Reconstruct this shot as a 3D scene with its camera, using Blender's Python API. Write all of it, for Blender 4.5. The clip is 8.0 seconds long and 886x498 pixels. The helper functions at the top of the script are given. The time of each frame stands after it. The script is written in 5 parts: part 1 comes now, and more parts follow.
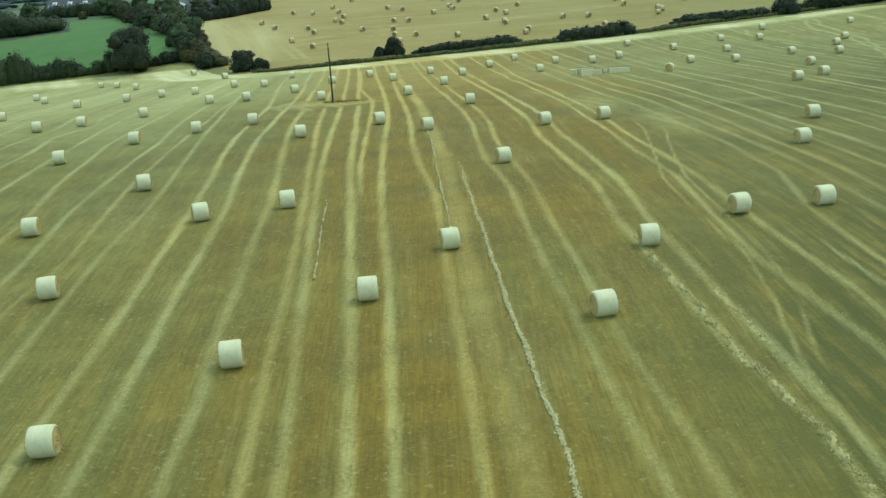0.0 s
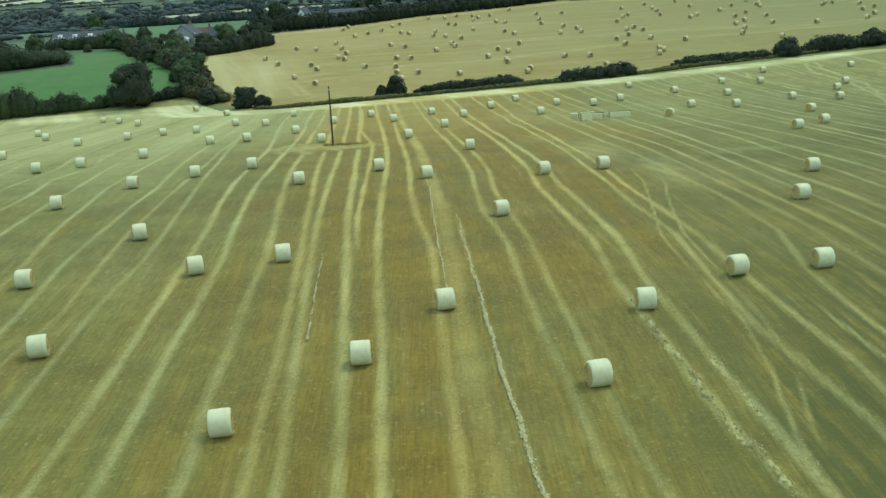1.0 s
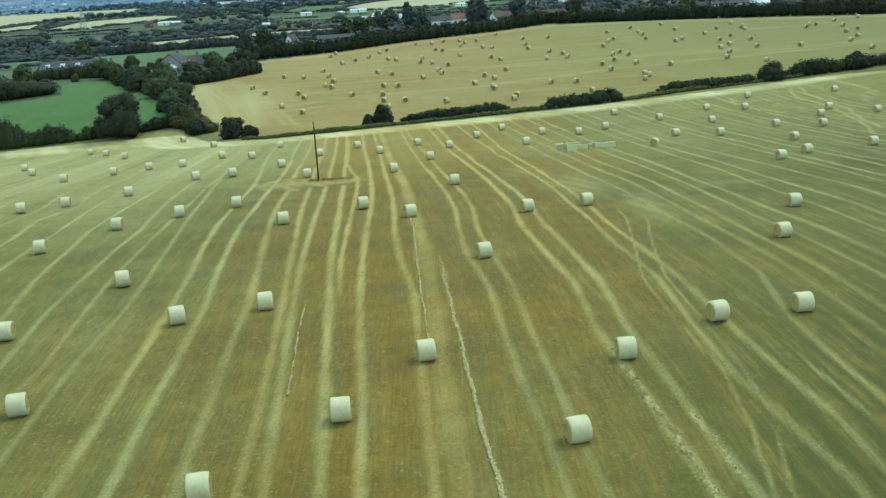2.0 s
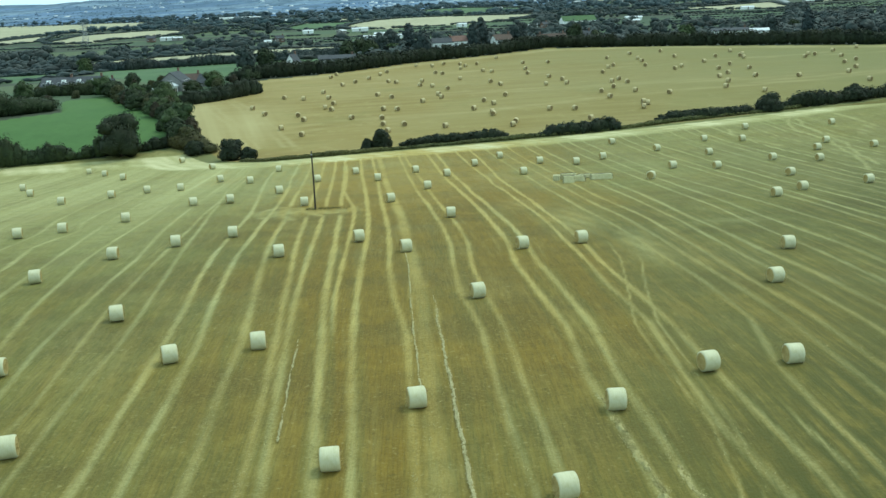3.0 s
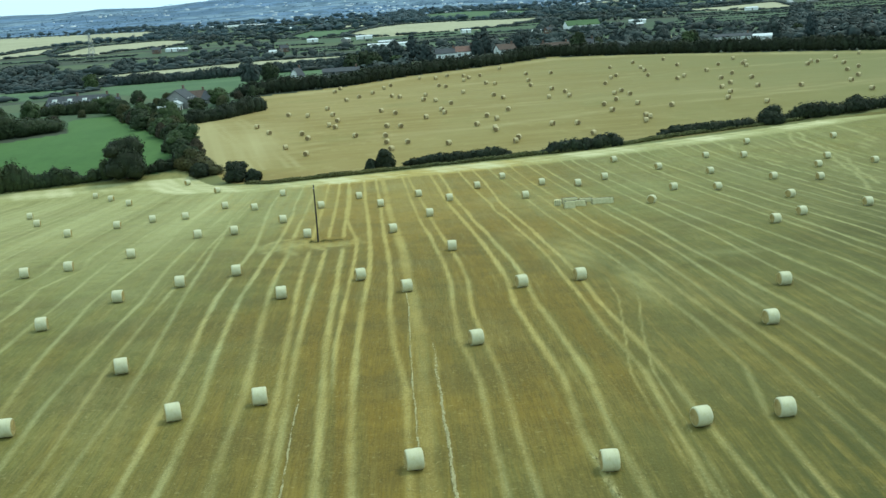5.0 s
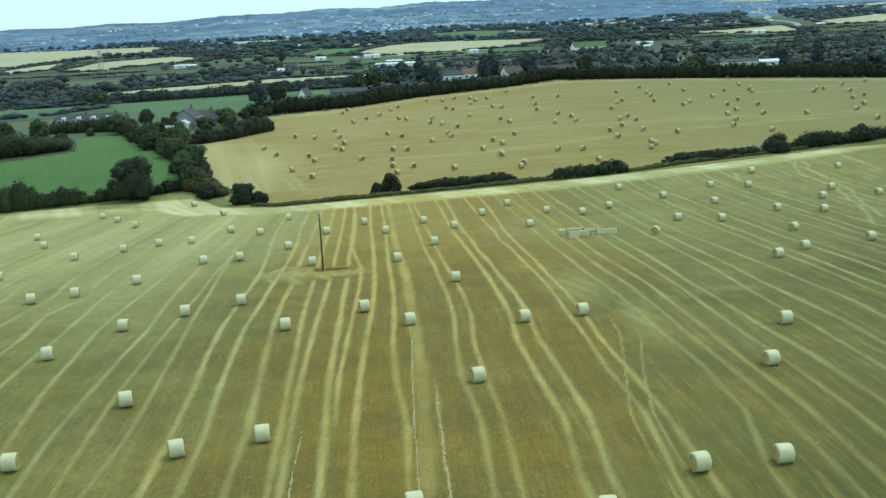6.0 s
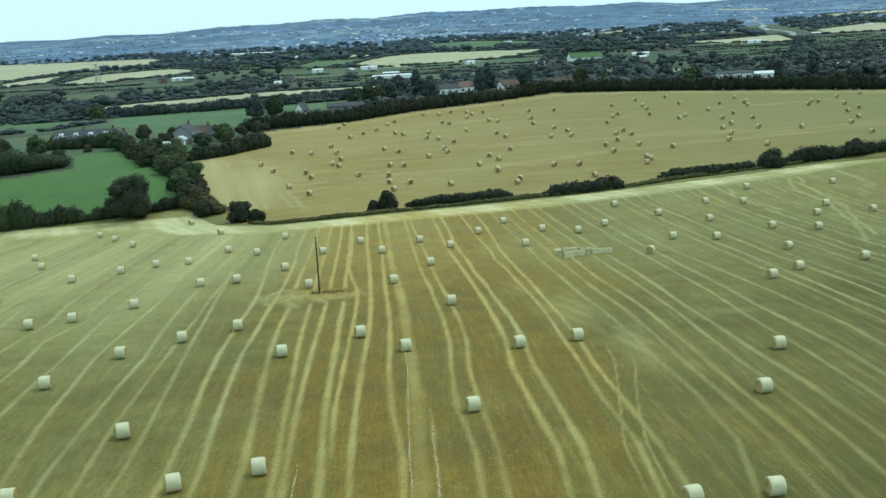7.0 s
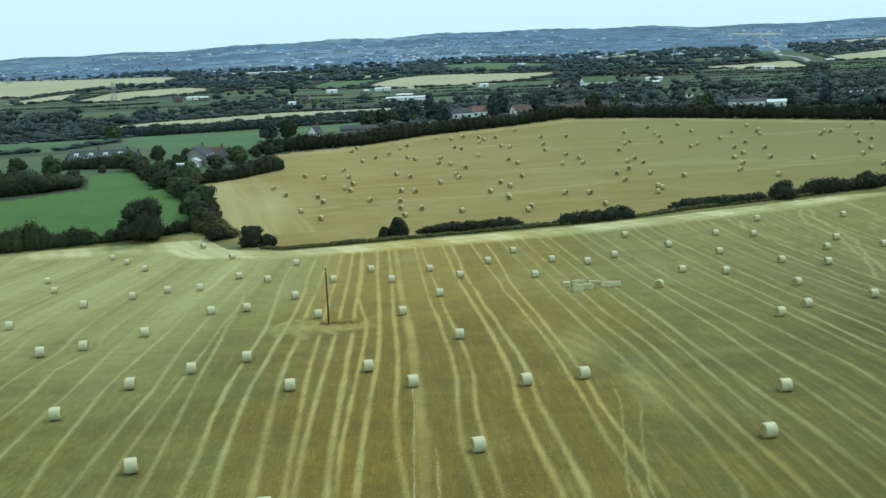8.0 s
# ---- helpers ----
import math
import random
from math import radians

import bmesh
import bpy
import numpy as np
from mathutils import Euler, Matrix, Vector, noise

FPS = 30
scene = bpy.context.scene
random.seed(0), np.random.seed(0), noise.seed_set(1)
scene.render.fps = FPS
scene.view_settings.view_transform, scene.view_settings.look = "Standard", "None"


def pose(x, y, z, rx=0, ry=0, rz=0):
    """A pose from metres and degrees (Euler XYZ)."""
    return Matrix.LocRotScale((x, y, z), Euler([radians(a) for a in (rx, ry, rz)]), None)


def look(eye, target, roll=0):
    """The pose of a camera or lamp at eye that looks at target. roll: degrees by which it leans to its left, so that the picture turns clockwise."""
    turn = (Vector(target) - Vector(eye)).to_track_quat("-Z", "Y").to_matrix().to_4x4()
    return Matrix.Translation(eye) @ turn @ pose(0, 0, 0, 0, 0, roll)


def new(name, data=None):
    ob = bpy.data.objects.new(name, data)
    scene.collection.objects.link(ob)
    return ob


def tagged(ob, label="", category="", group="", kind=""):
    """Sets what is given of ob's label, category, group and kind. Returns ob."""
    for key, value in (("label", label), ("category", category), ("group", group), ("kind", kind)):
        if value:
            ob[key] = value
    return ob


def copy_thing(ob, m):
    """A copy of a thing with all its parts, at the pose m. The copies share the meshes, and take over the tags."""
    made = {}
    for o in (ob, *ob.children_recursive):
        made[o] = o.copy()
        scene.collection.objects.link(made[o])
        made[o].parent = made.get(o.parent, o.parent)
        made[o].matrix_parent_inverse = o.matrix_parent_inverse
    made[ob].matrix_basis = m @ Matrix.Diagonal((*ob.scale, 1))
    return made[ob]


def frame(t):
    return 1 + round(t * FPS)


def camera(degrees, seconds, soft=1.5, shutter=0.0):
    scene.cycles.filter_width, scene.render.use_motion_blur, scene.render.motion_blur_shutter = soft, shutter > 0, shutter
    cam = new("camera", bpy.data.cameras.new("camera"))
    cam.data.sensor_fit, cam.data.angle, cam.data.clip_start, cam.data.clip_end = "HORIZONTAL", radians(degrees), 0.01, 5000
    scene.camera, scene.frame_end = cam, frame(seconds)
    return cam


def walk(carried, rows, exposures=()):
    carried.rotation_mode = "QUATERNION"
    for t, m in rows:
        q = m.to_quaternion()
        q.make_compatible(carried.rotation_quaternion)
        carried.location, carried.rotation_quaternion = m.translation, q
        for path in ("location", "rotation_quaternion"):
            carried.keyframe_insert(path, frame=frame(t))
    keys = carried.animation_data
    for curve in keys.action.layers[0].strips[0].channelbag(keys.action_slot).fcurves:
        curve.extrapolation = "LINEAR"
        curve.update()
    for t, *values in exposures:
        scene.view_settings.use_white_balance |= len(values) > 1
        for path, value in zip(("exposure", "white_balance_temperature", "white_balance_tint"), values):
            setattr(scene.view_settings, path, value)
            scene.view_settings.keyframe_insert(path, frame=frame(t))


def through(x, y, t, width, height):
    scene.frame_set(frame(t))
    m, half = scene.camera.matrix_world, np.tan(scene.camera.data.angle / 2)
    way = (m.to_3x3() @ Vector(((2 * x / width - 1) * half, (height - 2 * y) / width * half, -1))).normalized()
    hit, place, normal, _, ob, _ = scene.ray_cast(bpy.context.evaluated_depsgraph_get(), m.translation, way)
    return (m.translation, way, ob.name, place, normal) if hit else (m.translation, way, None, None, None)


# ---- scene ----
cam = camera(46.0, 8.0)
PATH = [
    (0, (0.018, -0.015, 17.446), (0.29, 95.97, -10.62), -3.68),
    (0.5, (0.249, 0.501, 18.170), (0.50, 97.62, -5.66), -3.87),
    (1, (0.463, 0.858, 18.920), (0.77, 97.62, -6.32), -3.04),
    (1.5, (0.736, 1.108, 19.796), (0.91, 97.42, -7.10), -4.67),
    (1.7, (0.919, 1.127, 20.094), (2.12, 97.82, -5.38), -3.86),
    (2.8, (1.627, 1.382, 22.042), (2.71, 98.90, -0.07), -3.20),
    (3, (1.582, 1.314, 22.319), (3.11, 98.88, 0.44), -2.60),
    (3.5, (1.836, 1.336, 23.237), (2.21, 99.04, 1.93), -3.09),
    (4, (2.097, 1.219, 23.945), (2.67, 98.77, 1.94), -4.01),
    (4.5, (2.312, 1.120, 25.013), (3.13, 98.60, 2.72), -3.97),
    (5.8, (2.811, 0.612, 27.401), (3.10, 91.91, 8.58), -2.93),
    (6, (2.805, 0.559, 27.752), (3.13, 98.53, 7.70), -2.92),
    (6.5, (3.115, 0.476, 28.713), (2.82, 98.67, 9.81), -2.84),
    (7, (3.167, 0.265, 29.513), (3.73, 98.40, 10.30), -3.20),
    (7.5, (3.449, 0.095, 30.433), (3.03, 98.41, 12.16), -2.93),
    (8, (3.522, -0.162, 31.285), (3.08, 98.33, 13.97), -2.51),
]
EXPOSURES = [(0.0, -0.23, 6420, -7), (4.0, -0.27, 6360, -7), (6.0, -0.31, 6340, -6), (7.0, -0.38, 6350, -5), (8.0, -0.48, 6360, -4)]
SCALE = 1.18  # the plan below is drawn in units of 1.18 m
walk(cam, [(t, look(SCALE * Vector(eye), SCALE * Vector(target), roll)) for t, eye, target, roll in PATH], EXPOSURES)

# ---- world and sun: a bright, thinly overcast summer sky ----
SUN_ELEVATION, SUN_ROTATION = 60, 62
world = bpy.data.worlds.new("overcast_sky")
scene.world = world
world.use_nodes = True
wt = world.node_tree
wt.nodes.clear()
sky = wt.nodes.new("ShaderNodeTexSky")
sky.sky_type, sky.sun_disc = "NISHITA", False
sky.sun_elevation, sky.sun_rotation = radians(SUN_ELEVATION), radians(SUN_ROTATION)
sky.air_density, sky.dust_density, sky.ozone_density = 1.2, 2.5, 1.0
clear = wt.nodes.new("ShaderNodeBackground")
clear.inputs["Strength"].default_value = 0.07
cloud = wt.nodes.new("ShaderNodeBackground")
cloud.inputs["Color"].default_value = (0.70, 0.92, 1.05, 1)
cloud.inputs["Strength"].default_value = 1.62
both = wt.nodes.new("ShaderNodeMixShader")
both.inputs[0].default_value = 0.82
sky_out = wt.nodes.new("ShaderNodeOutputWorld")
wt.links.new(sky.outputs[0], clear.inputs["Color"])
wt.links.new(clear.outputs[0], both.inputs[1])
wt.links.new(cloud.outputs[0], both.inputs[2])
wt.links.new(both.outputs[0], sky_out.inputs["Surface"])

sun = new("sun", bpy.data.lights.new("sun", "SUN"))
sun.data.energy, sun.data.angle, sun.data.color = 2.0, radians(14), (1.0, 0.95, 0.86)
sun_from = Vector((math.sin(radians(SUN_ROTATION)) * math.cos(radians(SUN_ELEVATION)), math.cos(radians(SUN_ROTATION)) * math.cos(radians(SUN_ELEVATION)), math.sin(radians(SUN_ELEVATION))))
sun.matrix_world = look(sun_from * 300, (0, 0, 0))


# ---- materials ----
class Nodes:
    """A small writer of node trees for one material."""

    def __init__(self, name, rough=0.85):
        self.mat = bpy.data.materials.new(name)
        self.mat.use_nodes = True
        self.tree = self.mat.node_tree
        self.shader = self.tree.nodes["Principled BSDF"]
        self.shader.inputs["Roughness"].default_value = rough
        self.shader.inputs["Specular IOR Level"].default_value = 0.25
        self.place = self.tree.nodes.new("ShaderNodeTexCoord").outputs["Object"]

    def put(self, socket, value):
        if isinstance(value, bpy.types.NodeSocket):
            self.tree.links.new(value, socket)
        elif isinstance(value, (tuple, list)) and len(value) == 3 and socket.type == "RGBA":
            socket.default_value = (*value, 1)
        else:
            socket.default_value = value

    def scaled(self, scale, place=None):
        n = self.tree.nodes.new("ShaderNodeMapping")
        self.put(n.inputs["Vector"], place or self.place)
        n.inputs["Scale"].default_value = scale
        return n.outputs[0]

    def noise(self, scale, detail=3.0, rough=0.55, place=None, warp=0.0):
        n = self.tree.nodes.new("ShaderNodeTexNoise")
        self.put(n.inputs["Vector"], place or self.place)
        n.inputs["Scale"].default_value, n.inputs["Detail"].default_value = scale, detail
        n.inputs["Roughness"].default_value, n.inputs["Distortion"].default_value = rough, warp
        return n.outputs["Fac"]

    def cells(self, scale, place=None):
        n = self.tree.nodes.new("ShaderNodeTexVoronoi")
        self.put(n.inputs["Vector"], place or self.place)
        n.inputs["Scale"].default_value = scale
        return n.outputs["Color"]

    def span(self, value, a, b, c=0.0, d=1.0):
        n = self.tree.nodes.new("ShaderNodeMapRange")
        for k, v in enumerate((value, a, b, c, d)):
            self.put(n.inputs[k], v)
        return n.outputs[0]

    def calc(self, how, a, b=0.0):
        n = self.tree.nodes.new("ShaderNodeMath")
        n.operation, n.use_clamp = how, False
        self.put(n.inputs[0], a)
        self.put(n.inputs[1], b)
        return n.outputs[0]

    def mix(self, fac, a, b, how="MIX"):
        n = self.tree.nodes.new("ShaderNodeMix")
        n.data_type, n.blend_type = "RGBA", how
        self.put(n.inputs["Factor"], fac)
        self.put([s for s in n.inputs if s.name == "A" and s.type == "RGBA"][0], a)
        self.put([s for s in n.inputs if s.name == "B" and s.type == "RGBA"][0], b)
        return [s for s in n.outputs if s.type == "RGBA"][0]

    def attribute(self, name):
        n = self.tree.nodes.new("ShaderNodeAttribute")
        n.attribute_name = name
        return n.outputs["Fac"]

    def per_object(self):
        return self.tree.nodes.new("ShaderNodeObjectInfo").outputs["Random"]

    def per_piece(self):
        return self.tree.nodes.new("ShaderNodeNewGeometry").outputs["Random Per Island"]

    def bump(self, height, strength=0.4, distance=0.05):
        n = self.tree.nodes.new("ShaderNodeBump")
        self.put(n.inputs["Height"], height)
        n.inputs["Strength"].default_value, n.inputs["Distance"].default_value = strength, distance
        self.tree.links.new(n.outputs[0], self.shader.inputs["Normal"])

    def done(self, colour):
        self.put(self.shader.inputs["Base Color"], colour)
        return self.mat


def stubble_material():
    """Cut stubble in drilled rows, pale chaff on the wheel tracks, golden and weedy strips."""
    m = Nodes("stubble", 0.9)
    straw, gold = m.attribute("straw"), m.attribute("gold")
    wide, patch, fine = m.noise(0.045, 4), m.noise(0.5, 5, 0.65), m.noise(5.0, 4, 0.7)
    rows = m.noise(1.0, 3, 0.6, m.scaled((8.5, 0.4, 1.0)))
    along = m.tree.nodes.new("ShaderNodeCombineXYZ")
    m.put(along.inputs[0], m.attribute("across"))
    m.put(along.inputs[1], m.calc("MULTIPLY", m.attribute("ahead"), 0.05))
    streak = m.noise(1.3, 4, 0.65, along.outputs[0])
    weedy = m.mix(m.span(patch, 0.3, 0.7), (0.145, 0.142, 0.035), (0.206, 0.202, 0.060))
    golden = m.mix(m.span(patch, 0.3, 0.7), (0.170, 0.107, 0.011), (0.241, 0.157, 0.021))
    share = m.calc("ADD", gold, m.calc("MULTIPLY", m.calc("SUBTRACT", m.calc("ADD", wide, streak), 1.0), 1.0))
    base = m.mix(m.span(share, 0.0, 0.95), weedy, golden)
    base = m.mix(m.span(m.noise(0.11, 4, 0.6, m.scaled((0.6, 1.0, 1.0))), 0.46, 0.62, 0.0, 0.6), base, (0.112, 0.082, 0.017))
    base = m.mix(m.span(m.noise(0.07, 5, 0.65, m.scaled((0.8, 0.5, 1.0))), 0.52, 0.70, 0.0, 0.45), base, (0.270, 0.250, 0.105))
    base = m.mix(m.span(streak, 0.52, 0.74, 0.0, 0.4), base, (0.267, 0.244, 0.086))
    base = m.mix(m.span(streak, 0.46, 0.26, 0.0, 0.35), base, (0.119, 0.088, 0.017))
    tint = m.span(share, 0.28, 0.9)
    pale = m.mix(tint, (0.309, 0.292, 0.120), (0.315, 0.234, 0.057))
    dark = m.mix(tint, (0.074, 0.077, 0.019), (0.094, 0.067, 0.011))
    base = m.mix(m.span(rows, 0.42, 0.62, 0.0, 0.45), base, dark)
    base = m.mix(m.span(fine, 0.5, 0.72, 0.0, 0.35), base, pale)
    base = m.mix(m.span(m.noise(2.6, 4, 0.75), 0.55, 0.70, 0.0, 0.28), base, pale)
    base = m.mix(m.span(m.noise(1.6, 4, 0.7), 0.54, 0.68, 0.0, 0.28), base, dark)
    base = m.mix(m.span(m.noise(3.4, 1.5, 0.5), 0.66, 0.72, 0.0, 0.28), base, (0.439, 0.382, 0.172))
    base = m.mix(m.span(m.noise(2.7, 1.5, 0.5, m.scaled((1.0, 0.8, 1.0))), 0.66, 0.73, 0.0, 0.3), base, (0.057, 0.053, 0.013))
    base = m.mix(m.calc("MULTIPLY", m.attribute("weed"), m.span(m.calc("ADD", m.calc("MULTIPLY", m.noise(0.6, 5, 0.7), 0.3), m.calc("MULTIPLY", streak, -0.7)), -0.37, -0.16)), base, (0.082, 0.080, 0.019))
    chaff = m.mix(m.span(fine, 0.3, 0.75), m.mix(tint, (0.309, 0.292, 0.117), (0.353, 0.272, 0.072)), m.mix(tint, (0.421, 0.404, 0.185), (0.497, 0.401, 0.138)))
    chaff = m.mix(m.span(straw, 0.95, 1.1), chaff, (0.573, 0.535, 0.306))
    cover = m.calc("MULTIPLY", straw, m.span(m.calc("ADD", m.calc("MULTIPLY", fine, 0.5), m.calc("MULTIPLY", patch, 0.6)), 0.32, 0.56, 0.42, 1.0))
    m.bump(m.calc("ADD", m.calc("ADD", m.calc("MULTIPLY", rows, 0.8), fine), m.calc("MULTIPLY", cover, 0.6)), 0.7, 0.12)
    return m.done(m.mix(cover, base, chaff))


def far_stubble_material():
    m = Nodes("far_stubble", 0.9)
    streak = m.noise(1.0, 4, 0.6, m.scaled((0.045, 0.35, 1.0)))
    patch, fine = m.noise(0.03, 4), m.noise(0.9, 4, 0.7)
    c = m.mix(m.span(patch, 0.35, 0.65), (0.228, 0.170, 0.054), (0.280, 0.216, 0.080))
    c = m.mix(m.span(streak, 0.4, 0.7, 0.0, 0.55), c, (0.335, 0.275, 0.105))
    c = m.mix(m.span(fine, 0.5, 0.8, 0.0, 0.35), c, (0.27, 0.2, 0.055))
    c = m.mix(m.span(m.noise(0.016, 5, 0.65, m.scaled((0.7, 1.0, 1.0))), 0.46, 0.66, 0.0, 0.55), c, (0.215, 0.152, 0.036))
    c = m.mix(m.span(m.noise(0.05, 4, 0.7), 0.55, 0.75, 0.0, 0.45), c, (0.19, 0.175, 0.055))
    c = m.mix(m.span(m.noise(0.22, 4, 0.7), 0.55, 0.7, 0.0, 0.4), c, (0.36, 0.30, 0.125))
    east = m.tree.nodes.new("ShaderNodeSeparateXYZ")
    m.put(east.inputs[0], m.place)
    c = m.mix(m.span(m.calc("ADD", east.outputs[0], m.span(patch, 0.0, 1.0, -60.0, 60.0)), -10, 140, 0.0, 0.8), c, (0.160, 0.158, 0.056))
    c = m.mix(m.attribute("straw"), c, (0.44, 0.38, 0.19))
    m.bump(fine, 0.5, 0.15)
    return m.done(c)


def field_material(name, a, b, streaks=0.3):
    m = Nodes(name, 0.92)
    patch, fine = m.noise(0.02, 4), m.noise(0.4, 4, 0.7)
    streak = m.noise(1.0, 3, 0.6, m.scaled((0.25, 0.02, 1.0)))
    c = m.mix(m.span(patch, 0.35, 0.65), a, b)
    c = m.mix(m.span(streak, 0.45, 0.7, 0.0, streaks), c, tuple(v * 1.35 for v in b))
    c = m.mix(m.span(fine, 0.5, 0.8, 0.0, 0.4), c, tuple(v * 0.6 for v in a))
    m.bump(fine, 0.4, 0.1)
    return m.done(c)


def scrub_material():
    """Rough ground, small fields and gardens of the plain, in strips of differing green and brown."""
    m = Nodes("rough_ground", 0.92)
    strip = m.cells(0.022, m.scaled((0.35, 1.0, 1.0)))
    fine = m.noise(0.3, 4, 0.7)
    c = m.mix(m.span(m.noise(0.02, 4), 0.35, 0.65), (0.045, 0.070, 0.040), (0.064, 0.096, 0.052))
    c = m.mix(m.span(strip, 0.52, 0.56, 0.0, 0.6), c, (0.088, 0.128, 0.066))
    c = m.mix(m.span(strip, 0.40, 0.36, 0.0, 0.7), c, (0.050, 0.052, 0.036))
    c = m.mix(m.span(strip, 0.70, 0.73, 0.0, 0.7), c, (0.095, 0.115, 0.055))
    c = m.mix(m.span(fine, 0.5, 0.75, 0.0, 0.5), c, (0.034, 0.050, 0.034))
    m.bump(fine, 0.4, 0.1)
    return m.done(c)


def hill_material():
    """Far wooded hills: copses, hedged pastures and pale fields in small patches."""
    m = Nodes("hazed_wooded_hills", 0.95)
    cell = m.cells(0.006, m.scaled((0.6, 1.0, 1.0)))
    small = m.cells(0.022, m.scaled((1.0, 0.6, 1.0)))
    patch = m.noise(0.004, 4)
    # Blue base colours stand in for distance haze over the hills.
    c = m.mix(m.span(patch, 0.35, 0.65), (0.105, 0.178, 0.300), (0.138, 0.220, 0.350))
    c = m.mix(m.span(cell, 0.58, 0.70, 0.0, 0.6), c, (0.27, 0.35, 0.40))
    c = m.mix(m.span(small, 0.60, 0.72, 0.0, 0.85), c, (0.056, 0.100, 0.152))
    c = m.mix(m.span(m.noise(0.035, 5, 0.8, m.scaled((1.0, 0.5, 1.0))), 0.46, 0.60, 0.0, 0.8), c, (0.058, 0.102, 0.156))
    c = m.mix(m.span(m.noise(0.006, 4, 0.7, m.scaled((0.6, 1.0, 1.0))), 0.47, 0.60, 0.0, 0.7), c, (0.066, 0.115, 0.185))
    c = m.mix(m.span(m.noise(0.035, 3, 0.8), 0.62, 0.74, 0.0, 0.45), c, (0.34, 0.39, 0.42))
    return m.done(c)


def leaf_material(name, dark, light, brown=0.3, speck=0.6):
    m = Nodes(name, 0.7)
    piece, thing = m.per_piece(), m.per_object()
    c = m.mix(piece, dark, light)
    c = m.mix(m.span(thing, 0.0, 1.0, 0.0, 0.45), c, tuple(0.5 * (a + b) * k for a, b, k in zip(dark, light, (1.35, 1.15, 0.8))))
    c = m.mix(m.span(m.noise(0.6, 3), 0.45, 0.75, 0.0, speck), c, tuple(v * 0.45 for v in dark))
    c = m.mix(m.span(m.noise(0.06, 4, 0.7), 0.48, 0.62, 0.0, brown), c, tuple(v * k for v, k in zip(light, (1.15, 0.85, 0.75))))
    return m.done(c)


def plain_material(name, a, b, scale=1.5, rough=0.8, bump=0.2, metal=0.0):
    m = Nodes(name, rough)
    m.shader.inputs["Metallic"].default_value = metal
    c = m.mix(m.span(m.noise(scale, 4, 0.65), 0.3, 0.7), a, b)
    c = m.mix(m.span(m.noise(scale * 7, 3, 0.7), 0.55, 0.8, 0.0, 0.4), c, tuple(v * 0.6 for v in a))
    m.bump(m.noise(scale * 9, 3), bump, 0.02)
    return m.done(c)


def wrap_material():
    """White net wrap round a bale, with straw showing through in places."""
    m = Nodes("net_wrap", 0.6)
    rings = m.noise(1.0, 3, 0.6, m.scaled((26.0, 2.0, 2.0)))
    weave = m.noise(30.0, 2)
    through = m.noise(2.2, 4, 0.65)
    c = m.mix(m.span(rings, 0.3, 0.75), (0.52, 0.495, 0.315), (0.62, 0.595, 0.40))
    c = m.mix(m.span(through, 0.5, 0.78, 0.0, 0.65), c, (0.42, 0.38, 0.18))
    c = m.mix(m.span(m.per_object(), 0.0, 1.0, 0.0, 0.25), c, (0.50, 0.48, 0.31))
    m.bump(m.calc("ADD", rings, m.calc("MULTIPLY", weave, 0.4)), 0.25, 0.02)
    return m.done(c)


def straw_material(name="straw_face", a=(0.34, 0.25, 0.09), b=(0.50, 0.40, 0.17)):
    m = Nodes(name, 0.9)
    fine = m.noise(14.0, 4, 0.7)
    c = m.mix(m.span(m.noise(3.0, 4), 0.3, 0.7), a, b)
    c = m.mix(m.span(fine, 0.5, 0.75, 0.0, 0.6), c, tuple(v * 0.45 for v in a))
    m.bump(fine, 0.6, 0.04)
    return m.done(c)


def loose_straw_material(name, a, b):
    m = Nodes(name, 0.85)
    return m.done(m.mix(m.per_piece(), a, b))


STUBBLE, FAR_STUBBLE = stubble_material(), far_stubble_material()
MEADOW = field_material("meadow_grass", (0.060, 0.122, 0.033), (0.082, 0.150, 0.044), 0.15)
PALE_FIELD = field_material("ripe_field", (0.31, 0.30, 0.19), (0.385, 0.365, 0.24))
PASTURE = field_material("pasture", (0.062, 0.112, 0.050), (0.090, 0.146, 0.064), 0.2)
SCRUB = scrub_material()
BANK = field_material("rough_grass_bank", (0.12, 0.13, 0.045), (0.20, 0.19, 0.075), 0.3)
HAZED_HILL = hill_material()
LEAF_HEDGE = leaf_material("hedge_leaves", (0.011, 0.017, 0.010), (0.026, 0.038, 0.018))
LEAF_TREE = leaf_material("tree_leaves", (0.017, 0.027, 0.012), (0.042, 0.062, 0.024))
LEAF_OLIVE = leaf_material("olive_leaves", (0.034, 0.038, 0.015), (0.078, 0.082, 0.034))
LEAF_BROWN = leaf_material("brown_green_leaves", (0.030, 0.026, 0.016), (0.060, 0.052, 0.030))
LEAF_LIGHT = leaf_material("light_leaves", (0.028, 0.048, 0.018), (0.062, 0.095, 0.036))
# Bluish leaf colour carries the haze of the plain.
LEAF_HAZE_FAR = leaf_material("hazed_far_leaves", (0.034, 0.050, 0.053), (0.046, 0.065, 0.066), 0.6, 0.2)
# Paler and bluer still: distance haze painted into these two leaf colours.
LEAF_HAZE_PLAIN = leaf_material("hazed_plain_wood_leaves", (0.046, 0.076, 0.092), (0.060, 0.094, 0.112), 0.4, 0.2)
LEAF_HAZE_HILL = leaf_material("hazed_hill_wood_leaves", (0.080, 0.135, 0.215), (0.112, 0.175, 0.262))
BARK = plain_material("bark", (0.09, 0.07, 0.05), (0.15, 0.12, 0.09), 4.0, 0.9, 0.6)
